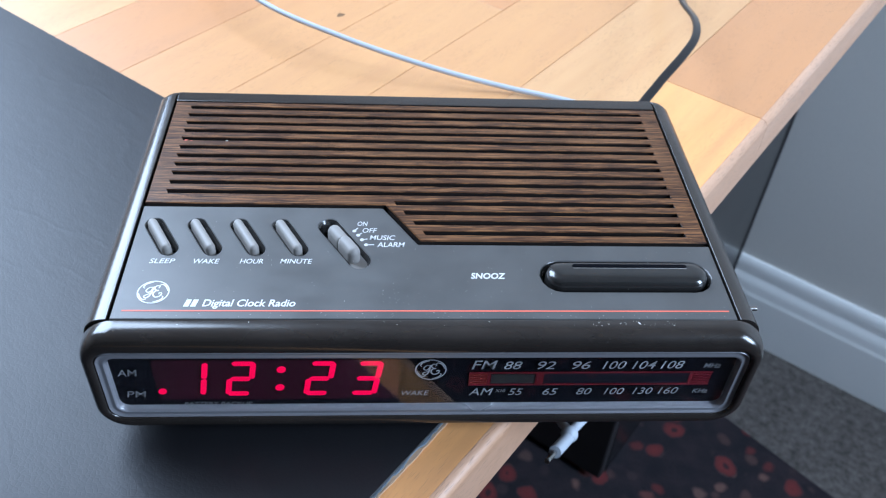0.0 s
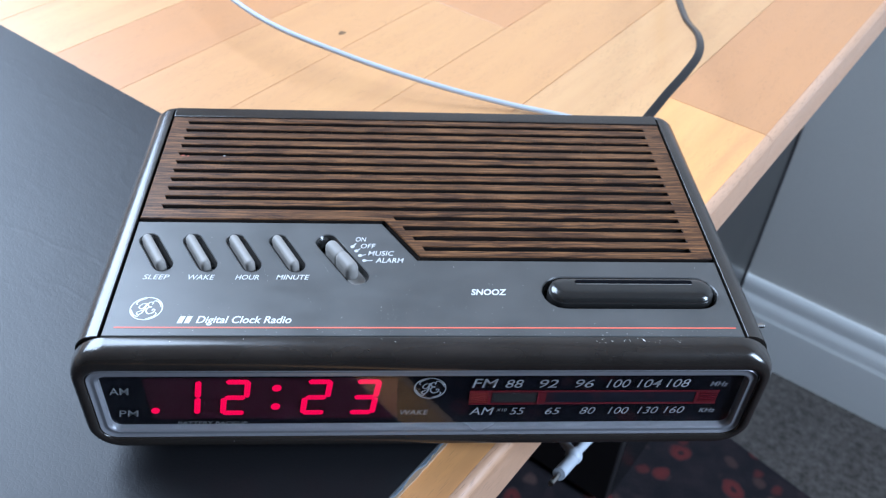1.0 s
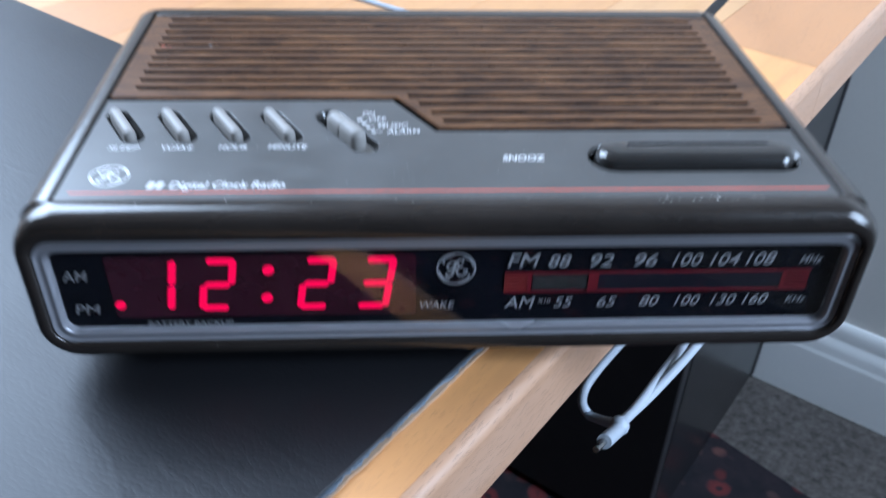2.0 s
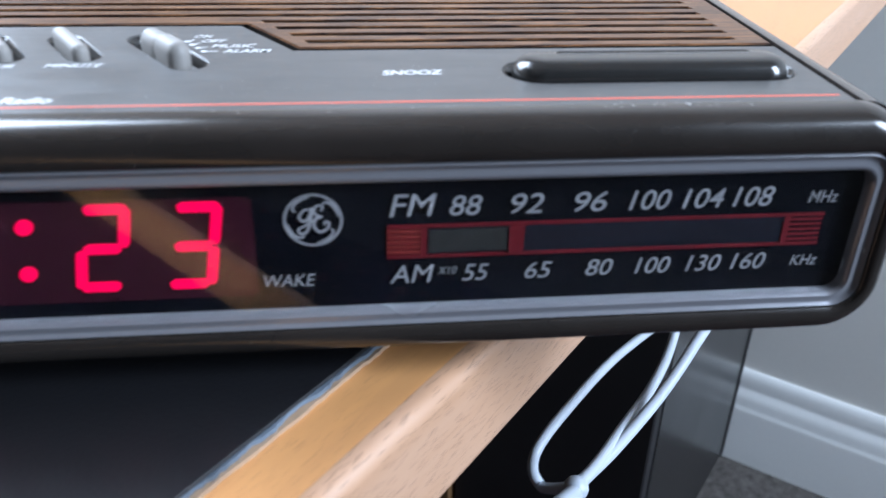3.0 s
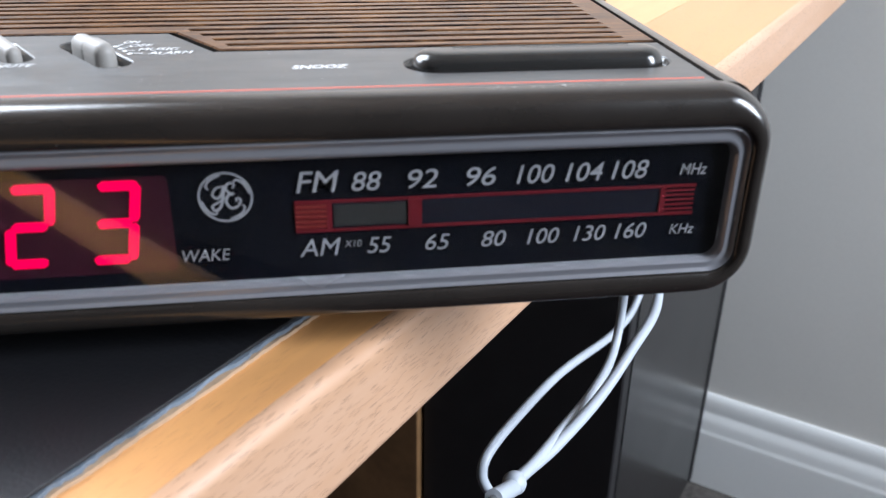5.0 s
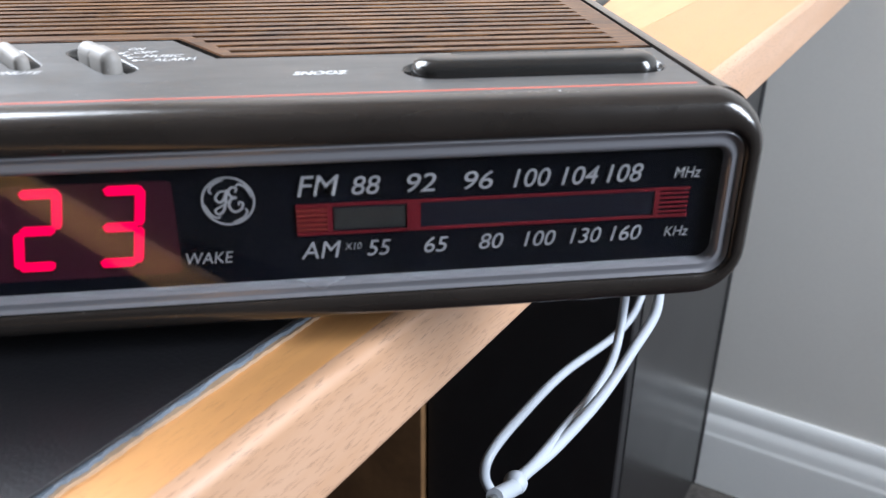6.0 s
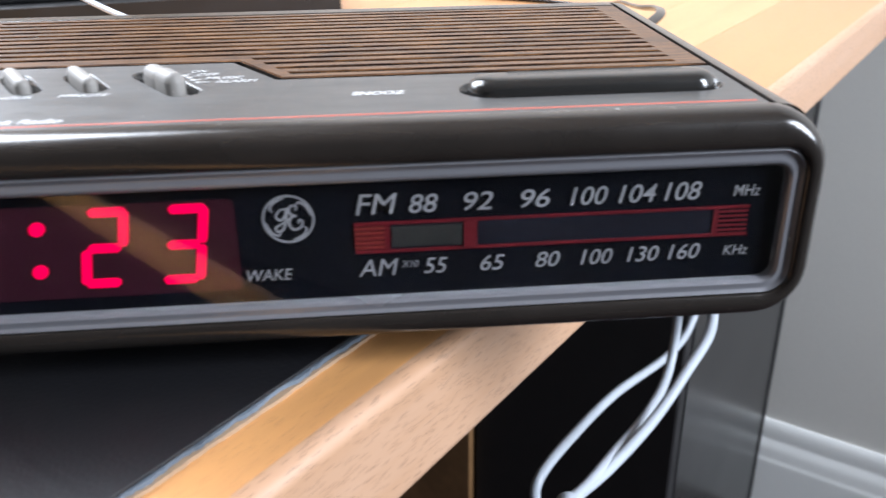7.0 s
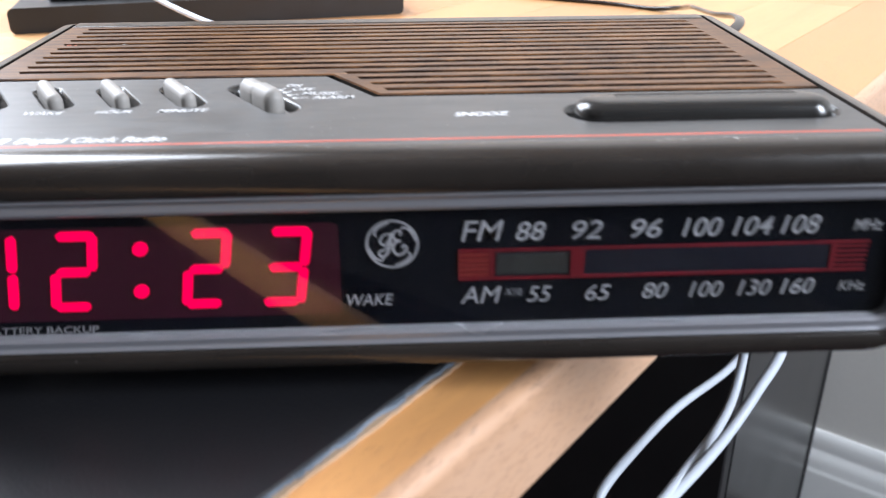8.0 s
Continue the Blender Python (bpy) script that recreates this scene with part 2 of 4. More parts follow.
M_DUST = plain("pale_dust", (0.42, 0.41, 0.40), 0.8, vary=0.2, relief=0.0)
M_RED = plain("red_line_ink", (0.62, 0.12, 0.075), 0.5, vary=0.06, relief=0.0)
M_DIALRED = plain("dial_red_ink", (0.066, 0.003, 0.006), 0.5, vary=0.12, relief=0.0, spec=0.12)
M_DIALORANGE = plain("dial_orange_ink", (0.095, 0.011, 0.009), 0.5, vary=0.12, relief=0.0, spec=0.12)
M_SLOT = plain("dial_slot", (0.005, 0.0055, 0.009), 0.35, vary=0.1, relief=0.0, spec=0.12)
M_SLOTGREY = plain("dial_slot_grey", (0.015, 0.015, 0.0145), 0.4, vary=0.2, relief=0.0, smudge=120, spec=0.15)
M_LED = light_emitting("red_led", (1.0, 0.0, 0.068), 1.02)
M_GLASS = clear("clear_acrylic")
M_BEECH = beech("beech_honey", (0.53, 0.28, 0.112), (0.51, 0.26, 0.10))
M_BEECH_PALE = beech("beech_pale", (0.545, 0.315, 0.14), (0.525, 0.295, 0.125))
M_BEECH_DARK = beech("beech_rosy", (0.48, 0.225, 0.09), (0.45, 0.21, 0.08))
M_BEECH_HONEY = beech("beech_amber", (0.80, 0.385, 0.13), (0.77, 0.365, 0.12), 0.45)
# paler, pinker beech: window light on the front edge put into its colour
M_BEECH_LIP_LIT = beech("beech_lip_lit", (0.545, 0.34, 0.225), (0.525, 0.32, 0.21), 0.95)
M_LEATHER = leather("black_leather")
M_BLUEGREY = plain("blue_grey_fibre", (0.105, 0.13, 0.16), 0.9, grain=1700, vary=0.6, relief=0.4)
M_FELT = plain("tan_backing", (0.36, 0.24, 0.15), 0.9, grain=900, relief=0.3)
M_WALL = plain("grey_wall_paint", (0.66, 0.636, 0.595), 0.75, grain=260, vary=0.04, relief=0.25, depth=0.0006, smudge=3)
M_WHITE = plain("white_paint", (0.80, 0.80, 0.79), 0.45, grain=200, vary=0.03, smudge=5)
# for the unseen south and east walls: dark to cut bounce and dial reflections
M_WALL_UNSEEN = plain("dark_unseen_wall", (0.042, 0.041, 0.040), 0.8, grain=260, vary=0.05, relief=0.25, depth=0.0006, smudge=3)
M_SKIRT = plain("white_gloss_paint", (0.80, 0.80, 0.785), 0.4, grain=200, vary=0.03, smudge=5)
M_CARPET = carpet("grey_carpet")
M_RUG = rug_weave("rug_weave")
M_BLACKGLOSS = plain("black_gloss_laminate", (0.010, 0.010, 0.011), 0.24, grain=200, vary=0.2, relief=0.0, smudge=8, spec=0.42)
M_BLACKMATT = plain("black_matt_laminate", (0.010, 0.009, 0.010), 0.6, grain=300, vary=0.2)
M_OAK = plain("brown_wood_panel", (0.20, 0.105, 0.045), 0.5, grain=90, vary=0.3, smudge=14)
M_WHITECABLE = plain("white_cable", (0.40, 0.435, 0.485), 0.42, grain=900, vary=0.04)
M_BLACKCABLE = plain("black_cable", (0.010, 0.010, 0.011), 0.17, grain=900, vary=0.1)
M_STEEL = plain("plug_metal", (0.55, 0.54, 0.52), 0.25, metal=1.0, grain=900)
M_DEVICE = plain("black_device_plastic", (0.012, 0.012, 0.013), 0.40, grain=900, vary=0.15)


# ---- building helpers ----
def chain(ob):
    return ob.matrix_basis if ob.parent is None else chain(ob.parent) @ ob.matrix_basis


def weigh_normals(me, least):
    """Smooth shading in which large faces stay flat and narrow bevels carry the turn."""
    faces = [(p.normal.copy(), p.area, tuple(p.vertices)) for p in me.polygons]
    main = max(faces, key=lambda f: f[1])[0]
    if sum(area * abs(n.dot(main)) for n, area, _ in faces) > 0.9995 * sum(area for _, area, _ in faces):
        for p in me.polygons:
            p.use_smooth = False
        return      # a flat print
    around = collections.defaultdict(list)
    for i, (_, _, vs) in enumerate(faces):
        for v in vs:
            around[v].append(i)
    out = []
    for n, area, vs in faces:
        for v in vs:
            total = Vector()
            for j in around[v]:
                if faces[j][0].dot(n) > least:
                    total += faces[j][0] * faces[j][1]
            out.append(total.normalized() if total.length > 0 else n)
    for p in me.polygons:
        p.use_smooth = True
    me.normals_split_custom_set(out)


def mesh_object(name, bm, material, smooth=40):
    bmesh.ops.recalc_face_normals(bm, faces=bm.faces[:])
    me = bpy.data.meshes.new(name)
    bm.to_mesh(me)
    bm.free()
    me.materials.append(material)
    weigh_normals(me, math.cos(radians(smooth)))
    return me


def part(name, bm, material, parent, label="", local=False):
    """bm becomes ONE mesh under parent; its points are given in the world unless local."""
    if not local:
        bm.transform(chain(parent).inverted())
    ob = new(name, mesh_object(name, bm, material))
    ob.parent = parent
    if label:
        ob["label"] = label
    return ob


def thing(name, m, label, category, group="", kind=""):
    ob = new(name)
    ob.empty_display_size = 0.02
    ob.matrix_basis = m
    return tagged(ob, label, category, group, kind)


def structure(name, bm, material, label, m=None):
    ob = new(name, mesh_object(name, bm, material))
    if m is not None:
        ob.matrix_basis = m
    return tagged(ob, label, name.split("_")[0], kind="structure")


def box(bm, x0, x1, y0, y1, z0, z1, bevel=0.0, seg=2):
    r = bmesh.ops.create_cube(bm, size=1.0)
    m = Matrix.Translation(((x0 + x1) / 2, (y0 + y1) / 2, (z0 + z1) / 2)) @ Matrix.Diagonal((x1 - x0, y1 - y0, z1 - z0, 1))
    bmesh.ops.transform(bm, matrix=m, verts=r["verts"])
    if bevel:
        edges = list({e for v in r["verts"] for e in v.link_edges})
        bmesh.ops.bevel(bm, geom=edges, offset=bevel, segments=seg, profile=0.5, affect="EDGES")


def boxed(*a, **k):
    bm = bmesh.new()
    box(bm, *a, **k)
    return bm


def loop_faces(bm, rings, close=True):
    """Quads between rings of equal length; returns the rings' vertices."""
    vs = [[bm.verts.new(p) for p in r] for r in rings]
    for a, b in zip(vs, vs[1:]):
        n = len(a)
        for i in range(n if close else n - 1):
            j = (i + 1) % n
            bm.faces.new((a[i], a[j], b[j], b[i]))
    return vs


def round_rect(x0, x1, z0, z1, r, seg=6):
    """Corner points of a rounded rectangle, anticlockwise."""
    pts = []
    for cx, cz, a0 in ((x1 - r, z0 + r, -90), (x1 - r, z1 - r, 0), (x0 + r, z1 - r, 90), (x0 + r, z0 + r, 180)):
        for i in range(seg + 1):
            a = radians(a0 + 90 * i / seg)
            pts.append((cx + r * math.cos(a), cz + r * math.sin(a)))
    return pts


def stadium(cx, cy, length, width, turn, seg=8):
    """A slot with round ends; turn: degrees of its long axis from x."""
    a, r, h = radians(turn), width / 2, (length - width) / 2
    u, w = (math.cos(a), math.sin(a)), (-math.sin(a), math.cos(a))
    pts = []
    for side, a0 in ((1, -90), (-1, 90)):
        for i in range(seg + 1):
            t = radians(a0 + 180 * i / seg)
            lx, ly = side * h + r * math.cos(t), r * math.sin(t)
            pts.append((cx + u[0] * lx + w[0] * ly, cy + u[1] * lx + w[1] * ly))
    return pts


def offset(pts, d):
    """Moves an anticlockwise outline inwards by d."""
    out, n = [], len(pts)
    for i in range(n):
        p, q, r = Vector(pts[i - 1]), Vector(pts[i]), Vector(pts[(i + 1) % n])
        a, b = (q - p).normalized(), (r - q).normalized()
        na, nb = Vector((-a.y, a.x)), Vector((-b.y, b.x))
        k = (na + nb)
        k = k / max(0.3, k.length_squared / 2)
        out.append(tuple(q + k * d))
    return out


def plate(outline, holes, z0, z1, bevel=0.0003, rim=None):
    """A plate with openings that go through it and small bevels on its upper edges."""
    bm = bmesh.new()
    top = []
    for k, pts in enumerate([outline] + holes):
        ins = offset(pts, bevel if k == 0 else -(rim or bevel))
        vs = loop_faces(bm, [[(x, y, z0) for x, y in pts], [(x, y, z1 - bevel) for x, y in pts], [(x, y, z1) for x, y in ins]])
        ring = vs[-1]
        top += [bm.edges.get((ring[i], ring[(i + 1) % len(ring)])) for i in range(len(ring))]
    bmesh.ops.triangle_fill(bm, use_beauty=True, use_dissolve=False, edges=top, normal=(0, 0, 1))
    return bm


def dome(pts, z0, steps):
    """A button: the outline pts at z0, then (inset, height) steps, closed on top."""
    bm = bmesh.new()
    rings = [[(x, y, z0) for x, y in pts]]
    for d, z in steps:
        rings.append([(x, y, z) for x, y in offset(pts, d)])
    vs = loop_faces(bm, rings)
    bm.faces.new(vs[-1])
    return bm


def spline(points, per=10):
    """A smooth line through points."""
    P = [Vector(p) for p in points]
    P = [2 * P[0] - P[1]] + P + [2 * P[-1] - P[-2]]
    out = []
    for i in range(1, len(P) - 2):
        a, b, c, d = P[i - 1:i + 3]
        for k in range(per):
            t = k / per
            out.append(0.5 * ((2 * b) + (c - a) * t + (2 * a - 5 * b + 4 * c - d) * t * t + (3 * b - a - 3 * c + d) * t ** 3))
    return out + [P[-2]]


def sweep(bm, points, profile, up=(0, 0, 1), per=10):
    """Sweeps a closed profile of (side, up) points along a smooth line."""
    line = spline(points, per)
    rings, side = [], None
    for i, p in enumerate(line):
        d = (line[min(i + 1, len(line) - 1)] - line[max(i - 1, 0)]).normalized()
        if side is None:
            side = d.cross(Vector(up)).normalized()
        side = (side - d * side.dot(d)).normalized()
        w = side.cross(d)
        rings.append([p + side * a + w * b for a, b in profile])
    vs = loop_faces(bm, rings)
    bm.faces.new(vs[0])
    bm.faces.new(vs[-1])


def circle(r, n=10, flat=1.0):
    return [(r * math.cos(2 * math.pi * i / n), flat * r * math.sin(2 * math.pi * i / n)) for i in range(n)]


def prism(pts, y0, y1):
    """An outline of (x, z) points drawn out along y."""
    bm = bmesh.new()
    vs = loop_faces(bm, [[(x, y0, z) for x, z in pts], [(x, y1, z) for x, z in pts]])
    bm.faces.new(vs[0])
    bm.faces.new(vs[-1])
    return bm


def lettering(words, x0, x1, b0, b1, place, shear=0.0, weight=0.0):
    """Words in the built-in font, drawn to fill x0..x1 and b0..b1 of a plane that place() lays into the world."""
    cu = bpy.data.curves.new("words", "FONT")
    cu.body, cu.size, cu.shear, cu.offset, cu.resolution_u = words, 1.0, shear, weight, 4
    ob = bpy.data.objects.new("words", cu)
    scene.collection.objects.link(ob)
    bpy.context.view_layer.update()
    me = bpy.data.meshes.new_from_object(ob.evaluated_get(bpy.context.evaluated_depsgraph_get()))
    bpy.data.objects.remove(ob)
    bpy.data.curves.remove(cu)
    bm = bmesh.new()
    bm.from_mesh(me)
    bpy.data.meshes.remove(me)
    xs, ys = [v.co.x for v in bm.verts], [v.co.y for v in bm.verts]
    for v in bm.verts:
        u = x0 + (v.co.x - min(xs)) / (max(xs) - min(xs)) * (x1 - x0)
        w = b0 + (v.co.y - min(ys)) / (max(ys) - min(ys)) * (b1 - b0)
        v.co = place(u, w)
    return bm


def on_top(u, w):
    return Vector((u, w, TOP + 0.0001))


def on_dial(u, w):
    return Vector((u, 0.0004, w))


def flat_shape(pts, place, lift=0.0):
    bm = bmesh.new()
    vs = [bm.verts.new(place(u, w)) for u, w in pts]
    bm.faces.new(vs)
    return bm


def ring_shape(cx, cy, r0, r1, place, a0=0, a1=360, n=40, bm=None):
    bm = bm or bmesh.new()
    a = [radians(a0 + (a1 - a0) * i / n) for i in range(n + 1)]
    inner = [bm.verts.new(place(cx + r0 * math.cos(t), cy + r0 * math.sin(t))) for t in a]
    outer = [bm.verts.new(place(cx + r1 * math.cos(t), cy + r1 * math.sin(t))) for t in a]
    for i in range(n):
        bm.faces.new((inner[i], inner[i + 1], outer[i + 1], outer[i]))
    return bm


# ---- the room ----
FAR, WEST, EAST, SOUTH, HIGH = 0.917, WINDOW_W[0], WINDOW_E[0], -4.2, 2.5

structure("floor", boxed(WEST - 0.2, EAST + 0.2, SOUTH - 0.2, FAR + 0.2, -0.1, 0.0), M_CARPET, "grey-brown cut pile carpet floor with fine speckle", DESK)
structure("ceiling", boxed(WEST - 0.2, EAST + 0.2, SOUTH - 0.2, FAR + 0.2, HIGH, HIGH + 0.1), M_WHITE, "plain white painted ceiling", DESK)
structure("wall_north", boxed(WEST - 0.2, EAST + 0.2, FAR, FAR + 0.15, 0, HIGH), M_WALL, "plain matt grey painted wall behind the desk", DESK)
structure("wall_south", boxed(WEST - 0.2, EAST + 0.2, SOUTH - 0.15, SOUTH, 0, HIGH), M_WALL_UNSEEN, "unseen room wall, made dark to weaken reflections in the dial", DESK)


def wall_with_window(name, material, label, x0, x1, y0, y1, z0, z1):
    bm = bmesh.new()
    box(bm, x0, x1, SOUTH, y0, 0, HIGH)
    box(bm, x0, x1, y1, FAR, 0, HIGH)
    box(bm, x0, x1, y0, y1, 0, z0)
    box(bm, x0, x1, y0, y1, z1, HIGH)
    structure(name, bm, material, label, DESK)


wall_with_window("wall_west", M_WALL, "plain matt grey painted wall with a window opening", WEST - 0.15, WEST, *WINDOW_W[1:])
wall_with_window("wall_east", M_WALL_UNSEEN, "unseen wall with a window opening, made dark to weaken reflections", EAST, EAST + 0.15, *WINDOW_E[1:])

BASE_PROFILE = [(0.0, 0.0), (0.0, 0.146), (-0.004, 0.146), (-0.0075, 0.143), (-0.009, 0.136), (-0.0095, 0.126), (-0.0085, 0.121), (-0.0095, 0.117), (-0.0125, 0.112),
                (-0.0145, 0.104), (-0.0145, 0.095), (-0.0155, 0.090), (-0.018, 0.086), (-0.018, 0.0)]
bm = bmesh.new()
vs = loop_faces(bm, [[(x, FAR + a, b) for a, b in BASE_PROFILE] for x in (WEST, EAST)])
bm.faces.new(vs[0])
bm.faces.new(vs[-1])
structure("baseboard", bm, M_SKIRT, "white moulded skirting board along the grey wall", DESK)

rug = thing("rug", DESK @ pose(0.115, 0.714, 0, 0, 0, -10.5), "dark navy oriental rug with red rosettes on grey carpet", "rug")
part("woven_field", boxed(-1.2, 1.1, -2.0, 0.0, 0.0, 0.006, bevel=0.002), M_RUG, rug, local=True)

# ---- the desk ----
DT, DEDGE, DBOT = 0.740, 0.0225, 0.705
desk = thing("desk", DESK @ pose(0, 0, 0), "beech stave desk top with a rounded front edge", "desk")
part("core_board", boxed(-1.25, -0.0475, -0.75, 0.9155, DBOT, DT - 0.008), M_BEECH, desk, local=True)


def edge_lip(y0, y1):
    r = 0.0045
    pts = [(DEDGE - r - 0.0002, DBOT), (DEDGE - r - 0.0002, DT)]
    for i in range(7):
        a = radians(90 - 15 * i)
        pts.append((DEDGE - r + r * math.cos(a), DT - r + r * math.sin(a)))
    for i in range(7):
        a = radians(-15 * i)
        pts.append((DEDGE - r + r * math.cos(a), DBOT + r + r * math.sin(a)))
    return prism(pts, y0, y1)


for y0, y1, wood in ((-0.75, 0.3058, M_BEECH_HONEY), (0.3061, 0.9155, M_BEECH_DARK)):
    part("stave", boxed(-0.0468, DEDGE - 0.0048, y0, y1, DBOT, DT, bevel=0.0002), wood, desk, local=True)
    part("front_edge", edge_lip(y0, y1), M_BEECH_LIP_LIT, desk, "rounded beech edge, paled for the window light on it", local=True)

pedestal = thing("pedestal_cabinet", DESK @ pose(0, 0, 0), "black pedestal cabinet with glossy side under the desk", "cabinet")
part("body", boxed(-0.272, -0.060, 0.525, 0.877, 0.016, DBOT - 0.001, bevel=0.0015, seg=1), M_BLACKGLOSS, pedestal, "glossy black carcass", local=True)
# added black slab: draws the dark shadow gap between cabinet and wall
part("back_panel", boxed(-0.2725, -0.0585, 0.8772, 0.889, 0.014, DBOT - 0.001, bevel=0.001, seg=1), M_BLACKMATT, pedestal, "matt black strip standing in for the shaded gap at the wall", local=True)
part("door", boxed(-0.271, -0.061, 0.508, 0.5248, 0.020, DBOT - 0.004, bevel=0.0015, seg=1), M_BLACKMATT, pedestal, "matt black front", local=True)
for x in (-0.25, -0.085):
    part("foot", boxed(x - 0.012, x + 0.012, 0.545, 0.57, 0.006, 0.0158), M_DARK, pedestal, local=True)
    part("foot", boxed(x - 0.012, x + 0.012, 0.84, 0.865, 0.0, 0.0158), M_DARK, pedestal, local=True)

leg = thing("side_panel", DESK @ pose(0, 0, 0), "brown wood support panel below the desk beside a black cabinet", "panel")
part("board", boxed(-0.70, -0.274, 0.50, 0.52, 0.006, DBOT - 0.001, bevel=0.0003, seg=1), M_OAK, leg, local=True)

pad = thing("desk_pad", DESK @ pose(0, 0, DT), "black leather desk pad with pale raw edge lying on the desk", "desk pad")


def pad_layer(x1, y1, z0, z1, fray, seed):
    """A sheet of the pad whose two cut edges in view are a little uneven."""
    r = random.Random(seed)
    pts, n = [(-0.60, -0.62), (x1, -0.62)], 640
    wave = 0.0
    for i in range(1, n):
        wave = 0.55 * wave + r.uniform(-fray, fray)
        pts.append((x1 + wave, -0.62 + (y1 + 0.62) * i / n))
    pts.append((x1, y1))
    for i in range(1, n):
        wave = 0.55 * wave + r.uniform(-fray, fray)
        pts.append((x1 - (x1 + 0.60) * i / n, y1 + wave))
    pts.append((-0.60, y1))
    bm = bmesh.new()
    vs = loop_faces(bm, [[(x, y, z) for x, y in pts] for z in (z0, z1)])
    bm.faces.new(vs[0])
    bm.faces.new(vs[-1])
    return bm


part("backing", pad_layer(0.0036, 0.0870, 0.0, 0.0010, 0.00020, 1), M_FELT, pad, "tan felt backing", local=True)
part("inner_layer", pad_layer(0.0027, 0.0865, 0.0010, 0.0021, 0.00042, 2), M_BLUEGREY, pad, "frayed blue-grey middle layer", local=True)
part("cover", boxed(-0.60, 0.0022, -0.62, 0.0861, 0.0021, 0.0030, bevel=0.0002, seg=1), M_LEATHER, pad, local=True)

# ---- clock radio ----
TOP, BASE = 0.8000, 0.7502
radio = thing("clock_radio", pose(0, 0.07, 0.743), "dark brown plastic clock radio with woodgrain grille and red display", "clock radio")


def shell_section():
    """Half outlines joined: open box with round corners, a groove at the parting line and a recessed top."""
    hx, ht, r, rb = 0.1200, TOP + 0.0002, 0.0080, 0.0095
    half = [(0.0, BASE)]
    for i in range(9):
        a = radians(-90 + 90 * i / 8)
        half.append((hx - rb + rb * math.cos(a), BASE + rb + rb * math.sin(a)))
    half += [(hx, 0.7630), (hx - 0.0007, 0.7634), (hx - 0.0007, 0.7637), (hx, 0.7641)]
    for i in range(9):
        a = radians(90 * i / 8)
        half.append((hx - r + r * math.cos(a), ht - r + r * math.sin(a)))
    half += [(0.1113, ht), (0.1112, ht - 0.0001), (0.1112, TOP - 0.0060), (0.0, TOP - 0.0060)]
    return half + [(-x, z) for x, z in half[-2:0:-1]]


sec = shell_section()
bm = bmesh.new()
rings = [[(x, y, z) for x, z in sec] for y in (0.0062, 0.1440)]
cz = 0.774
for y, k in ((0.1465, 0.992), (0.1480, 0.972)):
    rings.append([(x * k, y, cz + (z - cz) * k) for x, z in sec])
vs = loop_faces(bm, rings)
bm.faces.new(vs[0])
bm.faces.new(vs[-1])
part("case", bm, M_CASE, radio)
bm = boxed(-0.1105, 0.1105, 0.1400, 0.1472, TOP - 0.0064, TOP + 0.0002, bevel=0.0006)
part("back_rim", bm, M_CASE, radio)

# front bezel, silver bead, dial
OUTER = (-0.1211, 0.1211, 0.7499, 0.8010, 0.0132)
OPEN = (-0.1158, 0.1158, 0.7566, 0.7926, 0.0058)
LENS = (-0.1124, 0.1124, 0.7598, 0.7882, 0.0035)


def between(a, b, u):
    return round_rect(*[p + (q - p) * u for p, q in zip(a, b)], seg=8)


def frame_ring(steps, a, b):
    bm = bmesh.new()
    loop_faces(bm, [[(x, y, z) for x, z in between(a, b, u)] for u, y in steps])
    return bm


part("front_bezel", frame_ring([(0.6, 0.0052), (0.03, 0.0052), (0.0, 0.0046), (0.0, 0.0018), (0.05, 0.0000), (0.14, -0.0016), (0.28, -0.0028), (0.46, -0.0035), (0.68, -0.0037),
                                (0.86, -0.0034), (0.96, -0.0029), (1.0, -0.0024), (1.0, 0.0020)], OUTER, OPEN), M_CASE, radio)
part("trim_bead", frame_ring([(0.0, 0.0015), (0.0, -0.0019), (0.04, -0.0025), (0.10, -0.0027), (0.18, -0.0025), (0.30, -0.0020), (0.45, -0.0019), (0.62, -0.0021), (0.78, -0.0021), (0.90, -0.0017), (1.0, -0.0011), (1.0, 0.0015)], OPEN, LENS),
     M_SILVER, radio, "satin silver trim round the dial")
dial = part("dial_plate", prism(round_rect(-0.1145, 0.1145, 0.7590, 0.7890, 0.003), 0.0010, 0.0030), M_LENS, radio, "glossy black dial plate")
pane = part("dial_lens", prism(round_rect(-0.1142, 0.1142, 0.7584, 0.7896, 0.0035), -0.0008, -0.0001), M_GLASS, radio, "clear acrylic lens")
pane.visible_shadow = False


def print_on_dial(name, pts, material, y=0.0006, depth=0.0003):
    return part(name, prism(pts, y, y + depth), material, dial)


def rect(x0, x1, z0, z1):
    return [(x0, z0), (x1, z0), (x1, z1), (x0, z1)]


part("display_window", prism(round_rect(-0.0980, -0.0112, 0.7632, 0.7852, 0.0014), 0.00075, 0.0010), M_DISPLAY, radio, "dark maroon display filter")

# lit segments: a, b, c, d, e, f, g
DW, DH, DK, ST = 0.0078, 0.0168, 0.16, 0.0021
SEGS = {
    "a": ((0.02, 1), (1.08, 1)), "g": ((0.02, 0.5), (0.98, 0.5)), "d": ((-0.04, 0), (0.98, 0)),
    "b": ((1, 1.03), (1, 0.50)), "c": ((1, 0.50), (1, -0.03)), "f": ((0, 1.03), (0, 0.50)), "e": ((0, 0.50), (0, -0.03)),
}


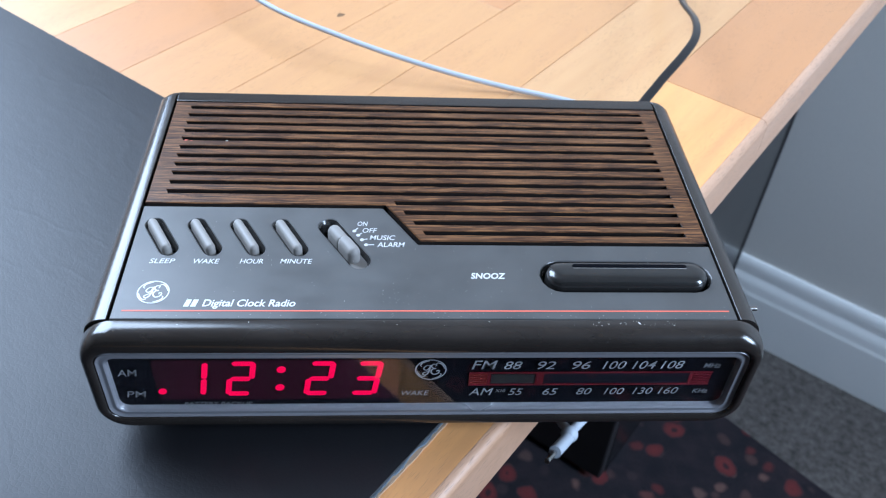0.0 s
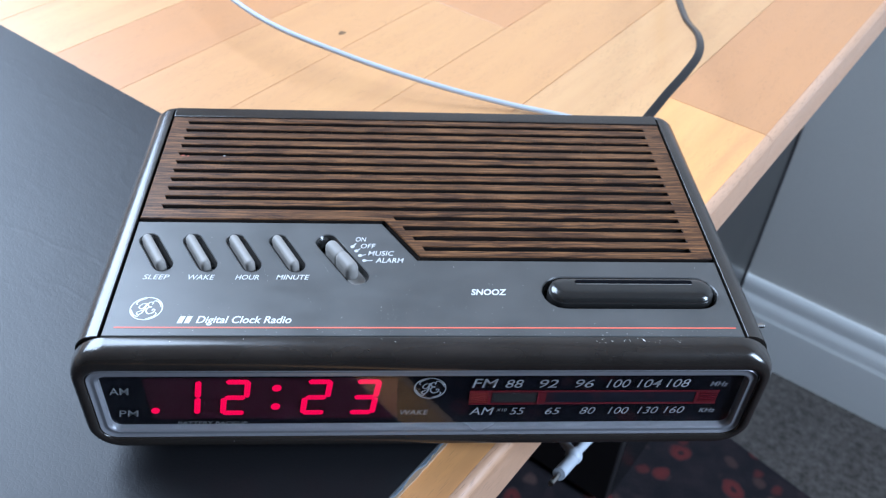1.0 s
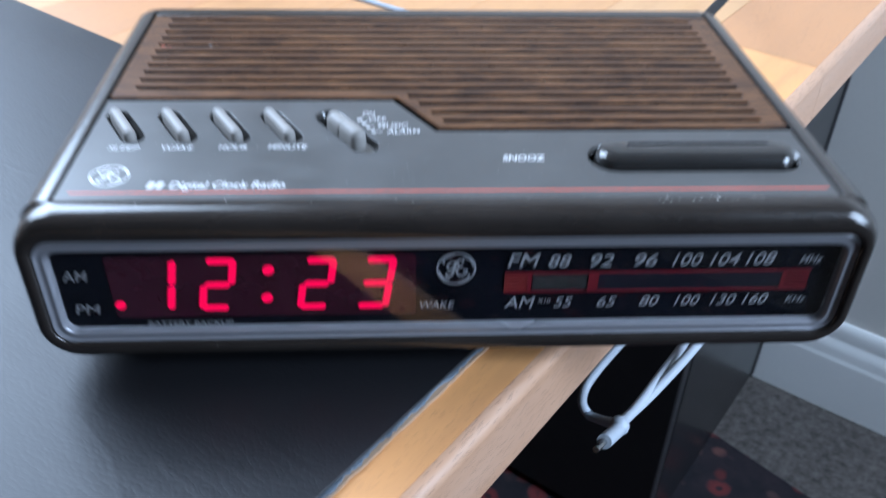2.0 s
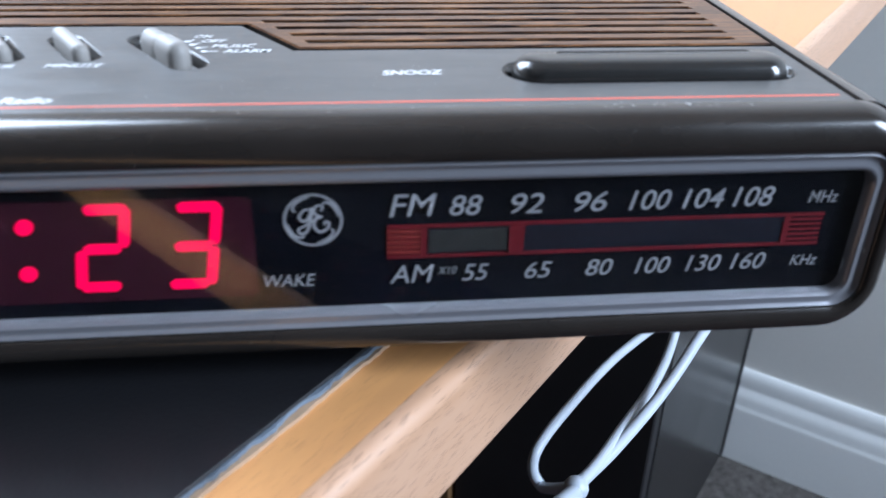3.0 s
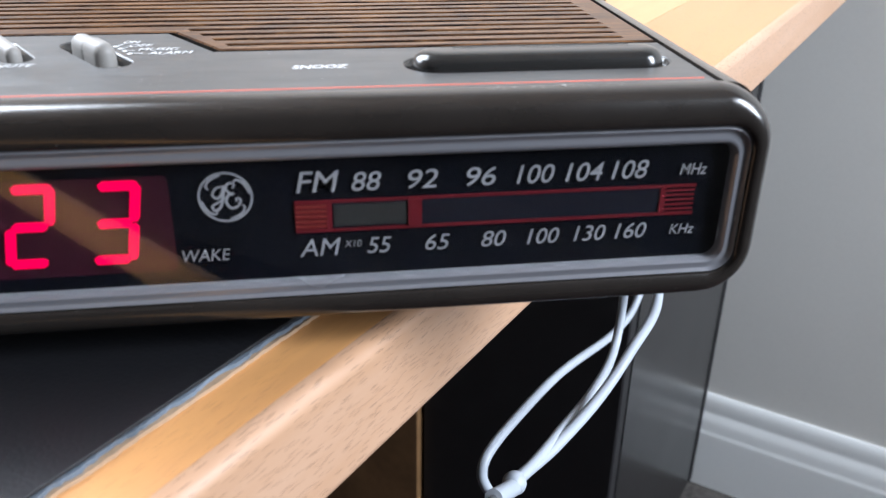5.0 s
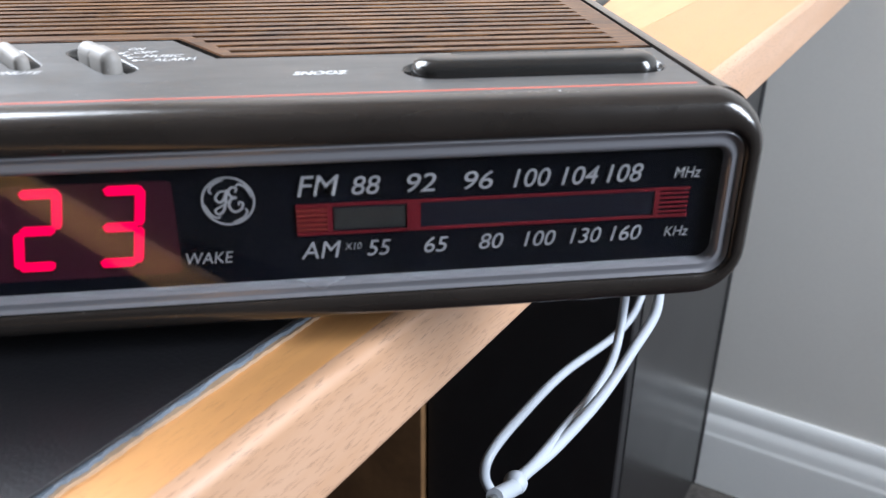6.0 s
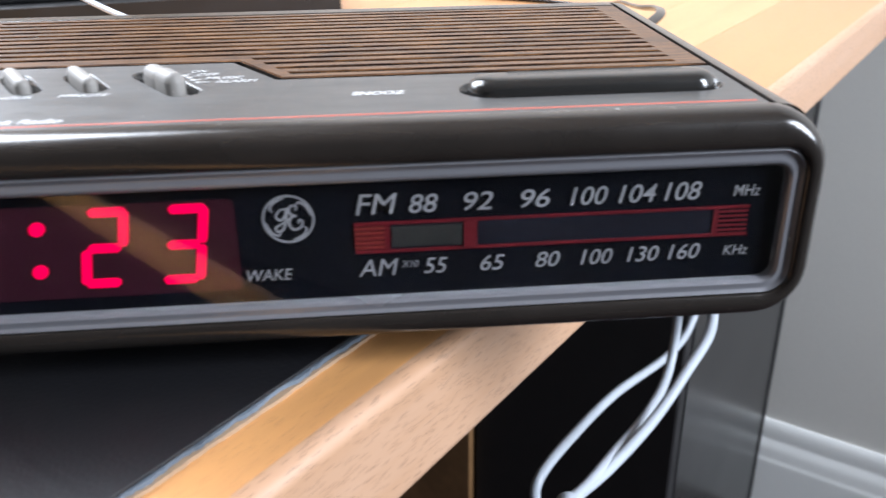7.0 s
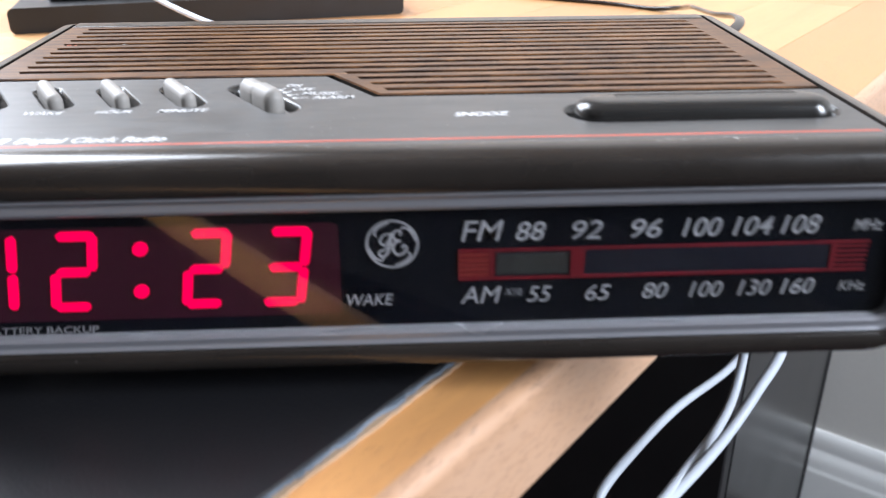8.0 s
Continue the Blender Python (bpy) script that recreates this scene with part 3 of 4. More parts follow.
def segment(x0, z0, key):
    (u0, w0), (u1, w1) = SEGS[key]
    a, b = Vector((u0 * DW, w0 * DH)), Vector((u1 * DW, w1 * DH))
    d = (b - a).normalized()
    n = Vector((-d.y, d.x)) * ST / 2
    pts = [a + d * 0.0006 - n * 0.75, a + d * 0.0010 - n, b - d * 0.0010 - n, b - d * 0.0003 - n * 0.4, b - d * 0.0003 + n * 0.6, b - d * 0.0012 + n, a + d * 0.0010 + n, a + d * 0.0001 + n * 0.3]
    return [(x0 + p.x + DK * p.y, z0 + p.y) for p in pts]


def disc(x, z, r):
    return [(x + r * math.cos(2 * math.pi * i / 16) + DK * r * math.sin(2 * math.pi * i / 16), z + r * math.sin(2 * math.pi * i / 16)) for i in range(16)]


for x0, keys in ((-0.0898, "bc"), (-0.0730, "abged"), (-0.0449, "abged"), (-0.0280, "abgcd")):
    for k in keys:
        part("lit_segment", prism(segment(x0, 0.7667, k), 0.0004, 0.0007), M_LED, radio, "glowing red display segment")
for x, z in ((-0.0530, 0.7802), (-0.0542, 0.7701)):
    part("lit_dot", prism(disc(x, z, 0.00165), 0.0004, 0.0007), M_LED, radio, "glowing red colon dot")
part("lit_dot", prism(disc(-0.0962, 0.7681, 0.0015), 0.0004, 0.0007), M_LED, radio, "glowing red PM dot")

for words, x0, x1, z0, z1, w in (
        ("FM", 0.0150, 0.0242, 0.7802, 0.7850, 0.010), ("88", 0.0268, 0.0332, 0.7801, 0.7845, 0.014), ("92", 0.0390, 0.0455, 0.7801, 0.7845, 0.010),
        ("96", 0.0518, 0.0583, 0.7801, 0.7845, 0.010), ("100", 0.0630, 0.0715, 0.7801, 0.7845, 0.010), ("104", 0.0741, 0.0827, 0.7801, 0.7845, 0.010),
        ("108", 0.0847, 0.0932, 0.7802, 0.7846, 0.010), ("AM", 0.0150, 0.0240, 0.7650, 0.7692, 0.006), ("55", 0.0298, 0.0352, 0.7650, 0.7689, 0.010),
        ("65", 0.0428, 0.0484, 0.7650, 0.7689, 0.010), ("80", 0.0556, 0.0613, 0.7651, 0.7690, 0.010), ("100", 0.0662, 0.0737, 0.7651, 0.7690, 0.010),
        ("130", 0.0772, 0.0847, 0.7652, 0.7691, 0.010), ("160", 0.0870, 0.0945, 0.7653, 0.7692, 0.010), ("WAKE", -0.0100, 0.0002, 0.7652, 0.7680, 0.004)):
    part("lettering", lettering(words, x0, x1, z0, z1, on_dial, 0.22, w * 0.2), M_INK_DIAL, dial, "white italic print: " + words)
for words, x0, x1, z0, z1 in (("MHz", 0.1008, 0.1072, 0.7806, 0.7833), ("KHz", 0.1002, 0.1062, 0.7658, 0.7683), ("X10", 0.0248, 0.0286, 0.7668, 0.7685),
                              ("AM", -0.1103, -0.1033, 0.7770, 0.7806), ("PM", -0.1092, -0.1020, 0.7650, 0.7685)):
    part("lettering", lettering(words, x0, x1, z0, z1, on_dial, 0.18, 0.002), M_INK_DIM, dial, "grey print: " + words)
part("lettering", lettering("BATTERY BACKUP", -0.0895, -0.0648, 0.7603, 0.7620, on_dial, 0.18, 0.002), M_INK_DIM, dial, "dim print: BATTERY BACKUP")

# tuning scale
part("scale_window", prism(rect(0.0222, 0.0972, 0.7712, 0.7778), 0.0007, 0.0010), M_SLOT, dial)
# grey patch: light reflected inside the scale window, put in as colour
part("scale_insert", prism(rect(0.0228, 0.0386, 0.7720, 0.7770), 0.0004, 0.0007), M_SLOTGREY, dial, "grey strip painted for the reflection inside the tuning scale")
for z in (0.7711, 0.7779):
    print_on_dial("scale_line", rect(0.0145, 0.1052, z - 0.00035, z + 0.00035), M_DIALRED, 0.0004)
for x in (0.0218, 0.0974):
    print_on_dial("scale_line", rect(x - 0.0006, x + 0.0006, 0.7714, 0.7776), M_DIALRED, 0.0004)
for i in range(5):
    z = 0.7722 + i * 0.00115
    print_on_dial("scale_stripe", rect(0.0145, 0.0213, z - 0.0003, z + 0.0003), M_DIALORANGE, 0.0004)
    print_on_dial("scale_stripe", rect(0.0980, 0.1050, z - 0.00025, z + 0.00025), M_DIALRED, 0.0004)
print_on_dial("scale_patch", rect(0.0145, 0.0213, 0.7714, 0.7776), M_DIALRED, 0.0007, 0.0002)
part("tuning_pointer", prism(rect(0.0390, 0.0420, 0.7713, 0.7777), 0.0001, 0.0003), M_DIALRED, dial, "red tuning pointer")


def stroke(bm, points, width, cx, cy, r, place, lift):
    """A flat curled stroke through points of the unit circle, drawn into an emblem of radius r."""
    line = spline([(x, y, 0) for x, y in points], 7)
    last = None
    for i, p in enumerate(line):
        d = (line[min(i + 1, len(line) - 1)] - line[max(i - 1, 0)]).normalized()
        n = Vector((-d.y, d.x, 0)) * width * (0.55 + 0.45 * math.sin(math.pi * i / (len(line) - 1)))
        pair = [bm.verts.new(place(cx + r * q.x, cy + r * q.y) + lift * i) for q in (p - n, p + n)]
        if last:
            bm.faces.new((last[0], last[1], pair[1], pair[0]))
        last = pair


def emblem(cx, cy, r, place, material, owner, lift):
    """A round emblem: ring, four crescents and curled flourishes."""
    part("emblem_ring", ring_shape(cx, cy, r * 0.92, r, place), material, owner)
    bm = bmesh.new()
    for a in (15, 105, 195, 285):
        pts = [(k * math.cos(radians(a + b)), k * math.sin(radians(a + b))) for k, b in ((0.66, 46), (0.80, 42), (0.86, 26), (0.86, 8), (0.88, -8))]
        stroke(bm, pts, 0.045, cx, cy, r, place, lift)
    stroke(bm, [(-0.06, 0.42), (-0.30, 0.38), (-0.46, 0.12), (-0.30, -0.04), (-0.12, 0.14), (-0.02, 0.46), (-0.08, 0.05), (-0.20, -0.38), (-0.42, -0.52), (-0.50, -0.34), (-0.28, -0.20), (0.0, 0.0)],
           0.052, cx, cy, r, place, lift)
    stroke(bm, [(0.28, 0.34), (0.34, 0.50), (0.14, 0.54), (0.04, 0.32), (0.20, 0.12), (0.30, 0.15), (0.10, 0.06), (0.02, -0.20), (0.18, -0.44), (0.44, -0.36), (0.54, -0.12), (0.40, -0.06), (0.38, -0.20)],
           0.052, cx, cy, r, place, lift)
    part("emblem_curls", bm, material, owner)


emblem(0.0003, 0.7800, 0.0057, on_dial, M_INK_DIAL, dial, Vector((0, -2e-7, 0)))

# top plate, grille
SLOT0, PITCH, SLOTW = 0.1350, 0.00596, 0.0025
BTN_TURN = -61.0
BTN = [(-0.1003 + 0.0160 * i, 0.0486) for i in range(4)]
SWITCH = (-0.0318, 0.0455)
SNOOZE = (0.0738, 0.0281)
panel_line = [(-0.1102, 0.0064), (0.1102, 0.0064), (0.1102, 0.0450), (-0.0038, 0.0450), (-0.0172, 0.0662), (-0.1102, 0.0662)]
holes = [stadium(x, y, 0.0226, 0.0070, BTN_TURN) for x, y in BTN] + [stadium(*SWITCH, 0.0310, 0.0085, -58.0), stadium(*SNOOZE, 0.0652, 0.0162, 0.0)]
top_plate = part("top_plate", plate(panel_line, holes, TOP - 0.0055, TOP), M_PANEL, radio, "matt charcoal control panel")
grille_line = [(-0.1102, 0.0682), (-0.0160, 0.0682), (-0.0026, 0.0470), (0.1102, 0.0470), (0.1102, 0.1394), (-0.1102, 0.1394)]
slots = []
for i in range(15):
    y = SLOT0 - PITCH * i
    x0 = -0.1030 if i < 11 else -0.0122 + 0.0037 * (i - 11)
    slots.append([(x0 + 0.0005, y - SLOTW / 2), (0.1030, y - SLOTW / 2), (0.1024, y + SLOTW / 2), (x0 - 0.0006, y + SLOTW / 2)])
part("grille_body", plate(grille_line, slots, TOP - 0.0048, TOP - 0.0003, 0.00005), M_CASE, radio)
part("speaker_grille", plate(grille_line, slots, TOP - 0.0003, TOP + 0.0001, 0.00035, 0.00008), M_WALNUT, radio, "dark woodgrain foil grille with long slots")
part("grille_backing", boxed(-0.1100, 0.1100, 0.0455, 0.1396, TOP - 0.0059, TOP - 0.0050), M_DARK, radio)

def well_lining(x, y, length, width, turn):
    """The glossy sloping wall inside a control's opening."""
    bm = bmesh.new()
    pts = stadium(x, y, length - 0.0001, width - 0.0001, turn)
    loop_faces(bm, [[(u, w, z) for u, w in offset(pts, d)] for d, z in ((0.0, TOP - 0.0003), (0.0005, TOP - 0.0009), (0.0012, TOP - 0.0020), (0.0014, TOP - 0.0052))])
    part("well_lining", bm, M_SNOOZE, radio, "glossy dark recess wall")


for x, y in BTN:
    well_lining(x, y, 0.0226, 0.0070, BTN_TURN)
well_lining(*SWITCH, 0.0310, 0.0085, -58.0)
well_lining(*SNOOZE, 0.0652, 0.0162, 0.0)

for x, y in BTN:
    pts = stadium(x - 0.0005, y - 0.0008, 0.0188, 0.0037, BTN_TURN)
    part("push_button", dome(pts, TOP - 0.0050, [(0.0, TOP + 0.0014), (0.0002, TOP + 0.0021), (0.0006, TOP + 0.0027), (0.0011, TOP + 0.0030), (0.0016, TOP + 0.0031)]), M_BUTTON, radio, "light grey slanted push button")
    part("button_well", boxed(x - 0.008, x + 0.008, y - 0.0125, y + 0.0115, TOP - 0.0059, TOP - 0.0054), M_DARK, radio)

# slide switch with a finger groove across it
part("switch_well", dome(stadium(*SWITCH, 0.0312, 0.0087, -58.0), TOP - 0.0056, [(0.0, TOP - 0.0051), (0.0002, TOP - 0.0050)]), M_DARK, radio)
a = radians(-58)


def along(k, z0, length, width, rise):
    """A rounded hump k along the switch's slot."""
    pts = stadium(SWITCH[0] + math.cos(a) * k - 0.0002, SWITCH[1] + math.sin(a) * k - 0.0006, length, width, -58.0)
    return dome(pts, z0, [(0.0, TOP + rise - 0.0026), (0.0003, TOP + rise - 0.0015), (0.0008, TOP + rise - 0.0007), (0.0014, TOP + rise - 0.0002), (0.0022, TOP + rise)])


sw = part("slide_switch", along(0.0041, TOP - 0.0040, 0.0112, 0.0053, 0.0042), M_BUTTON, radio, "light grey slide switch")
part("rear_hump", along(-0.0040, TOP - 0.0040, 0.0108, 0.0053, 0.0037), M_BUTTON, sw)
part("slider_plate", dome(stadium(SWITCH[0] + math.cos(a) * 0.0085, SWITCH[1] + math.sin(a) * 0.0085, 0.0136, 0.0080, -58.0), TOP - 0.0050, [(0.0, TOP - 0.0024), (0.0003, TOP - 0.0022)]), M_BUTTON, sw)

snooze = part("snooze_button", dome(stadium(SNOOZE[0], SNOOZE[1] - 0.0003, 0.0614, 0.0125, 0.0, 12), TOP - 0.0050,
                                    [(0.0, TOP - 0.0004), (0.0002, TOP + 0.0008), (0.0007, TOP + 0.0019), (0.0015, TOP + 0.0027), (0.0026, TOP + 0.0032), (0.0040, TOP + 0.0034), (0.0056, TOP + 0.0034)]), M_SNOOZE, radio, "long glossy brown snooze bar")
# raised black strip: the shade of the recessed finger groove, put in as colour
part("groove", dome(stadium(0.0748, 0.0301, 0.0436, 0.0021, 0.0, 6), TOP + 0.0026, [(0.0, TOP + 0.00342), (0.0001, TOP + 0.00346)]), M_LENS, snooze, "raised black strip painted for the shade in the finger groove")
# pale sliver: scratched edge and its highlight, both put into the colour
part("groove_lip", dome(stadium(0.0748, 0.02898, 0.0430, 0.00022, 0.0, 3), TOP + 0.0026, [(0.0, TOP + 0.00346), (0.00004, TOP + 0.00350)]), M_BUTTON, snooze, "pale line for the groove edge's wear and painted highlight")
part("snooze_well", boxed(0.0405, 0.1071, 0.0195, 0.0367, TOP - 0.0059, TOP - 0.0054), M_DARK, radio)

part("red_stripe", prism(rect(-0.1068, 0.1080, TOP - 0.0002, TOP + 0.00008), 0.0100, 0.0106), M_RED, radio, "thin orange-red stripe")
for words, x0, x1, y0, y1, w in (
        ("SLEEP", -0.1022, -0.0930, 0.0338, 0.0363, 0.004), ("WAKE", -0.0864, -0.0770, 0.0338, 0.0363, 0.004), ("HOUR", -0.0696, -0.0612, 0.0339, 0.0364, 0.004),
        ("MINUTE", -0.0550, -0.0432, 0.0340, 0.0365, 0.004), ("ON", -0.0270, -0.0230, 0.0553, 0.0578, 0.004), ("OFF", -0.0250, -0.0194, 0.0514, 0.0540, 0.004),
        ("MUSIC", -0.0222, -0.0124, 0.0473, 0.0499, 0.004), ("ALARM", -0.0193, -0.0088, 0.0434, 0.0460, 0.004), ("SNOOZ", 0.0152, 0.0283, 0.0264, 0.0295, 0.030),
        ("Digital Clock Radio", -0.0800, -0.0478, 0.0112, 0.0157, 0.020)):
    part("lettering", lettering(words, x0, x1, y0, y1, on_top, 0.2, w), M_INK, top_plate, "white italic print: " + words)
for x in (-0.0864, -0.0840):
    part("brand_bar", flat_shape([(x, 0.0122), (x + 0.0018, 0.0122), (x + 0.0026, 0.0156), (x + 0.0008, 0.0156)], on_top), M_INK, top_plate)
emblem(-0.0978, 0.0192, 0.0056, on_top, M_INK, top_plate, Vector((0, 0, 2e-7)))
for (x, y), (x2, y2) in zip(((-0.0281, 0.0523), (-0.0266, 0.0499), (-0.0251, 0.0473), (-0.0235, 0.0445)), ((-0.0268, 0.0542), (-0.0252, 0.0512), (-0.0230, 0.0478), (-0.0205, 0.0446))):
    part("switch_mark", ring_shape(x, y, 0.0, 0.0008, on_top, n=14), M_INK, top_plate)
    d = Vector((x2 - x, y2 - y)).normalized()
    n = Vector((-d.y, d.x)) * 0.00022
    part("switch_mark", flat_shape([(x - n.x, y - n.y), (x2 - n.x, y2 - n.y), (x2 + n.x, y2 + n.y), (x + n.x, y + n.y)], on_top), M_INK, top_plate)

pin = bmesh.new()
bmesh.ops.create_cone(pin, cap_ends=True, segments=14, radius1=0.0010, radius2=0.0008, depth=0.0065, matrix=Matrix.Translation((0.1213, 0.0205, 0.7905)) @ Matrix.Rotation(radians(90), 4, "Y"))
part("side_pin", pin, M_STEEL, radio, "small metal pin on the side")
for x, y, z0 in ((-0.100, 0.020, 0.743), (-0.100, 0.128, 0.743), (0.000, 0.018, 0.743), (0.085, 0.132, DT)):
    bm = bmesh.new()
    bmesh.ops.create_cone(bm, cap_ends=True, segments=20, radius1=0.006, radius2=0.0065, depth=0.7506 - z0, matrix=Matrix.Translation((x, y, (0.7506 + z0) / 2)))
    part("rubber_foot", bm, M_DARK, radio)

# scuffs and flecks of paint on the case
rnd = random.Random(4)
bm = bmesh.new()


def scuff(bm, x, y, z, size, turn):
    a = radians(turn)
    u, w = Vector((math.cos(a), math.sin(a), 0)) * size, Vector((-math.sin(a), math.cos(a), 0)) * size * 0.35
    c = Vector((x, y, z))
    bm.faces.new([bm.verts.new(c + u * p + w * q) for p, q in ((-1, -0.3), (-0.2, -1), (0.8, -0.6), (1, 0.4), (0.1, 1), (-0.7, 0.6))])


for i in range(150):
    scuff(bm, rnd.uniform(-0.105, 0.107), rnd.choice((rnd.uniform(0.0066, 0.0095), rnd.uniform(0.012, 0.044))), TOP + 0.00012, rnd.uniform(0.00009, 0.00020) + 0.00026 * rnd.random() ** 6, rnd.uniform(0, 180))
scuff(bm, -0.0840, 0.1098, TOP + 0.00025, 0.0007, 20)
scuff(bm, 0.0732, 0.0035, 0.80114, 0.0008, 120)
for i in range(16):
    scuff(bm, -0.013 + rnd.gauss(0, 0.003), 0.0175 + rnd.gauss(0, 0.003), TOP + 0.00012, rnd.uniform(0.0001, 0.0003), rnd.uniform(0, 180))
for i in range(34):
    scuff(bm, rnd.choice((rnd.uniform(-0.1, 0.1), rnd.gauss(0.080, 0.010), rnd.gauss(0.075, 0.012))), rnd.uniform(0.0022, 0.0044), 0.80112, rnd.uniform(0.0001, 0.0004), rnd.uniform(0, 180))
part("scuff_marks", bm, M_DUST, radio, "pale scratches and dust")["kind"] = "stuff"

# small white box that imitates the highlight on the parting seam
part("paint_chip", boxed(0.1200, 0.12145, 0.0012, 0.0040, 0.7634, 0.7641, bevel=0.0001), M_INK, radio, "pale piece painted as the highlight at the bezel seam")
bm = bmesh.new()
scuff(bm, -0.1012, 0.1098, TOP + 0.00025, 0.0009, 10)
scuff(bm, -0.0990, 0.1094, TOP + 0.00025, 0.0006, 60)
part("paint_fleck", bm, M_RED, radio, "small red paint fleck")

# ---- loose things ----
cable = thing("white_cable", pose(0.094, 0.237, DT), "thin white cable lying across the beech desk", "cable")
bm = bmesh.new()
sweep(bm, [(0.150, 0.215, DT + 0.0017), (0.120, 0.222, DT + 0.0017), (0.094, 0.236, DT + 0.0018), (0.055, 0.247, DT + 0.004), (0.011, 0.256, DT + 0.011), (-0.040, 0.272, DT + 0.020), (-0.090, 0.298, DT + 0.028),
           (-0.134, 0.348, DT + 0.034), (-0.18, 0.43, DT + 0.036), (-0.22, 0.53, DT + 0.030), (-0.24, 0.62, DT + 0.0017)], circle(0.0016, 12))
part("sheath", bm, M_WHITECABLE, cable)

cord = thing("power_cord", pose(0.10, 0.15, DT), "black flat twin power cord arching behind the radio", "cable")
twin = [(0.0013 * math.cos(t) + s * 0.0013, 0.0013 * math.sin(t)) for s, a0 in ((1, -80), (-1, 100)) for t in [radians(a0 + 160 * i / 6) for i in range(7)]]
bm = bmesh.new()
sweep(bm, [(0.100, 0.147, 0.757), (0.114, 0.180, 0.764), (0.137, 0.212, 0.770), (0.156, 0.236, 0.774), (0.1685, 0.256, 0.7754), (0.175, 0.280, 0.774), (0.177, 0.312, 0.769), (0.183, 0.350, 0.764), (0.188, 0.385, 0.760),
           (0.199, 0.430, 0.7525), (0.204, 0.466, 0.7455), (0.188, 0.488, DT + 0.0015), (0.160, 0.513, DT + 0.0014), (0.10, 0.55, DT + 0.0014), (0.00, 0.62, DT + 0.0014), (-0.06, 0.68, DT + 0.0014)], twin, up=(0.3, 0.2, 1))
part("sheath", bm, M_BLACKCABLE, cord)

lead = thing("audio_lead", DESK @ pose(0.012, 0.13, 0.60), "white audio lead with metal plug hanging below the desk edge", "cable")
bm = bmesh.new()
sweep(bm, [(-0.050, 0.325, 0.7035), (-0.022, 0.315, 0.672), (0.008, 0.298, 0.642), (0.021, 0.272, 0.627), (0.021, 0.237, 0.618), (0.018, 0.205, 0.608), (0.015, 0.165, 0.607), (0.014, 0.135, 0.613), (0.014, 0.126, 0.6150)], circle(0.0027, 12))
bm.transform(DESK)
part("strand", bm, M_WHITECABLE, lead)
bm = bmesh.new()
sweep(bm, [(-0.012, 0.305, 0.7035), (-0.005, 0.294, 0.66), (0.000, 0.282, 0.618), (0.004, 0.262, 0.596), (0.009, 0.222, 0.598), (0.012, 0.176, 0.606), (0.014, 0.146, 0.6115), (0.014, 0.128, 0.6145)], circle(0.0025, 12))
bm.transform(DESK)
part("strand", bm, M_WHITECABLE, lead)
bm = bmesh.new()
sweep(bm, [(-0.030, 0.480, 0.7035), (-0.032, 0.470, 0.63), (-0.035, 0.435, 0.545), (-0.035, 0.390, 0.532), (-0.035, 0.290, 0.554), (-0.035, 0.230, 0.559), (-0.035, 0.198, 0.557), (-0.034, 0.190, 0.548), (-0.030, 0.193, 0.536), (-0.018, 0.178, 0.553), (0.000, 0.148, 0.588), (0.013, 0.128, 0.613)], circle(0.0028, 12))
bm.transform(DESK)
part("strand", bm, M_WHITECABLE, lead)
bm = bmesh.new()
bmesh.ops.create_uvsphere(bm, u_segments=16, v_segments=10, radius=0.0050, matrix=Matrix.Translation((0.014, 0.125, 0.6150)))
bm.transform(DESK)
part("collar", bm, M_WHITECABLE, lead)
bm = bmesh.new()
sweep(bm, [(0.0145, 0.124, 0.6140), (0.0155, 0.113, 0.620), (0.0165, 0.102, 0.626)], circle(0.0036, 14), per=4)
bm.transform(DESK)
part("plug_grip", bm, M_WHITECABLE, lead)
bm = bmesh.new()
sweep(bm, [(0.0165, 0.102, 0.626), (0.0172, 0.096, 0.629), (0.0178, 0.090, 0.6325)], circle(0.0015, 10), per=4)
bm.transform(DESK)
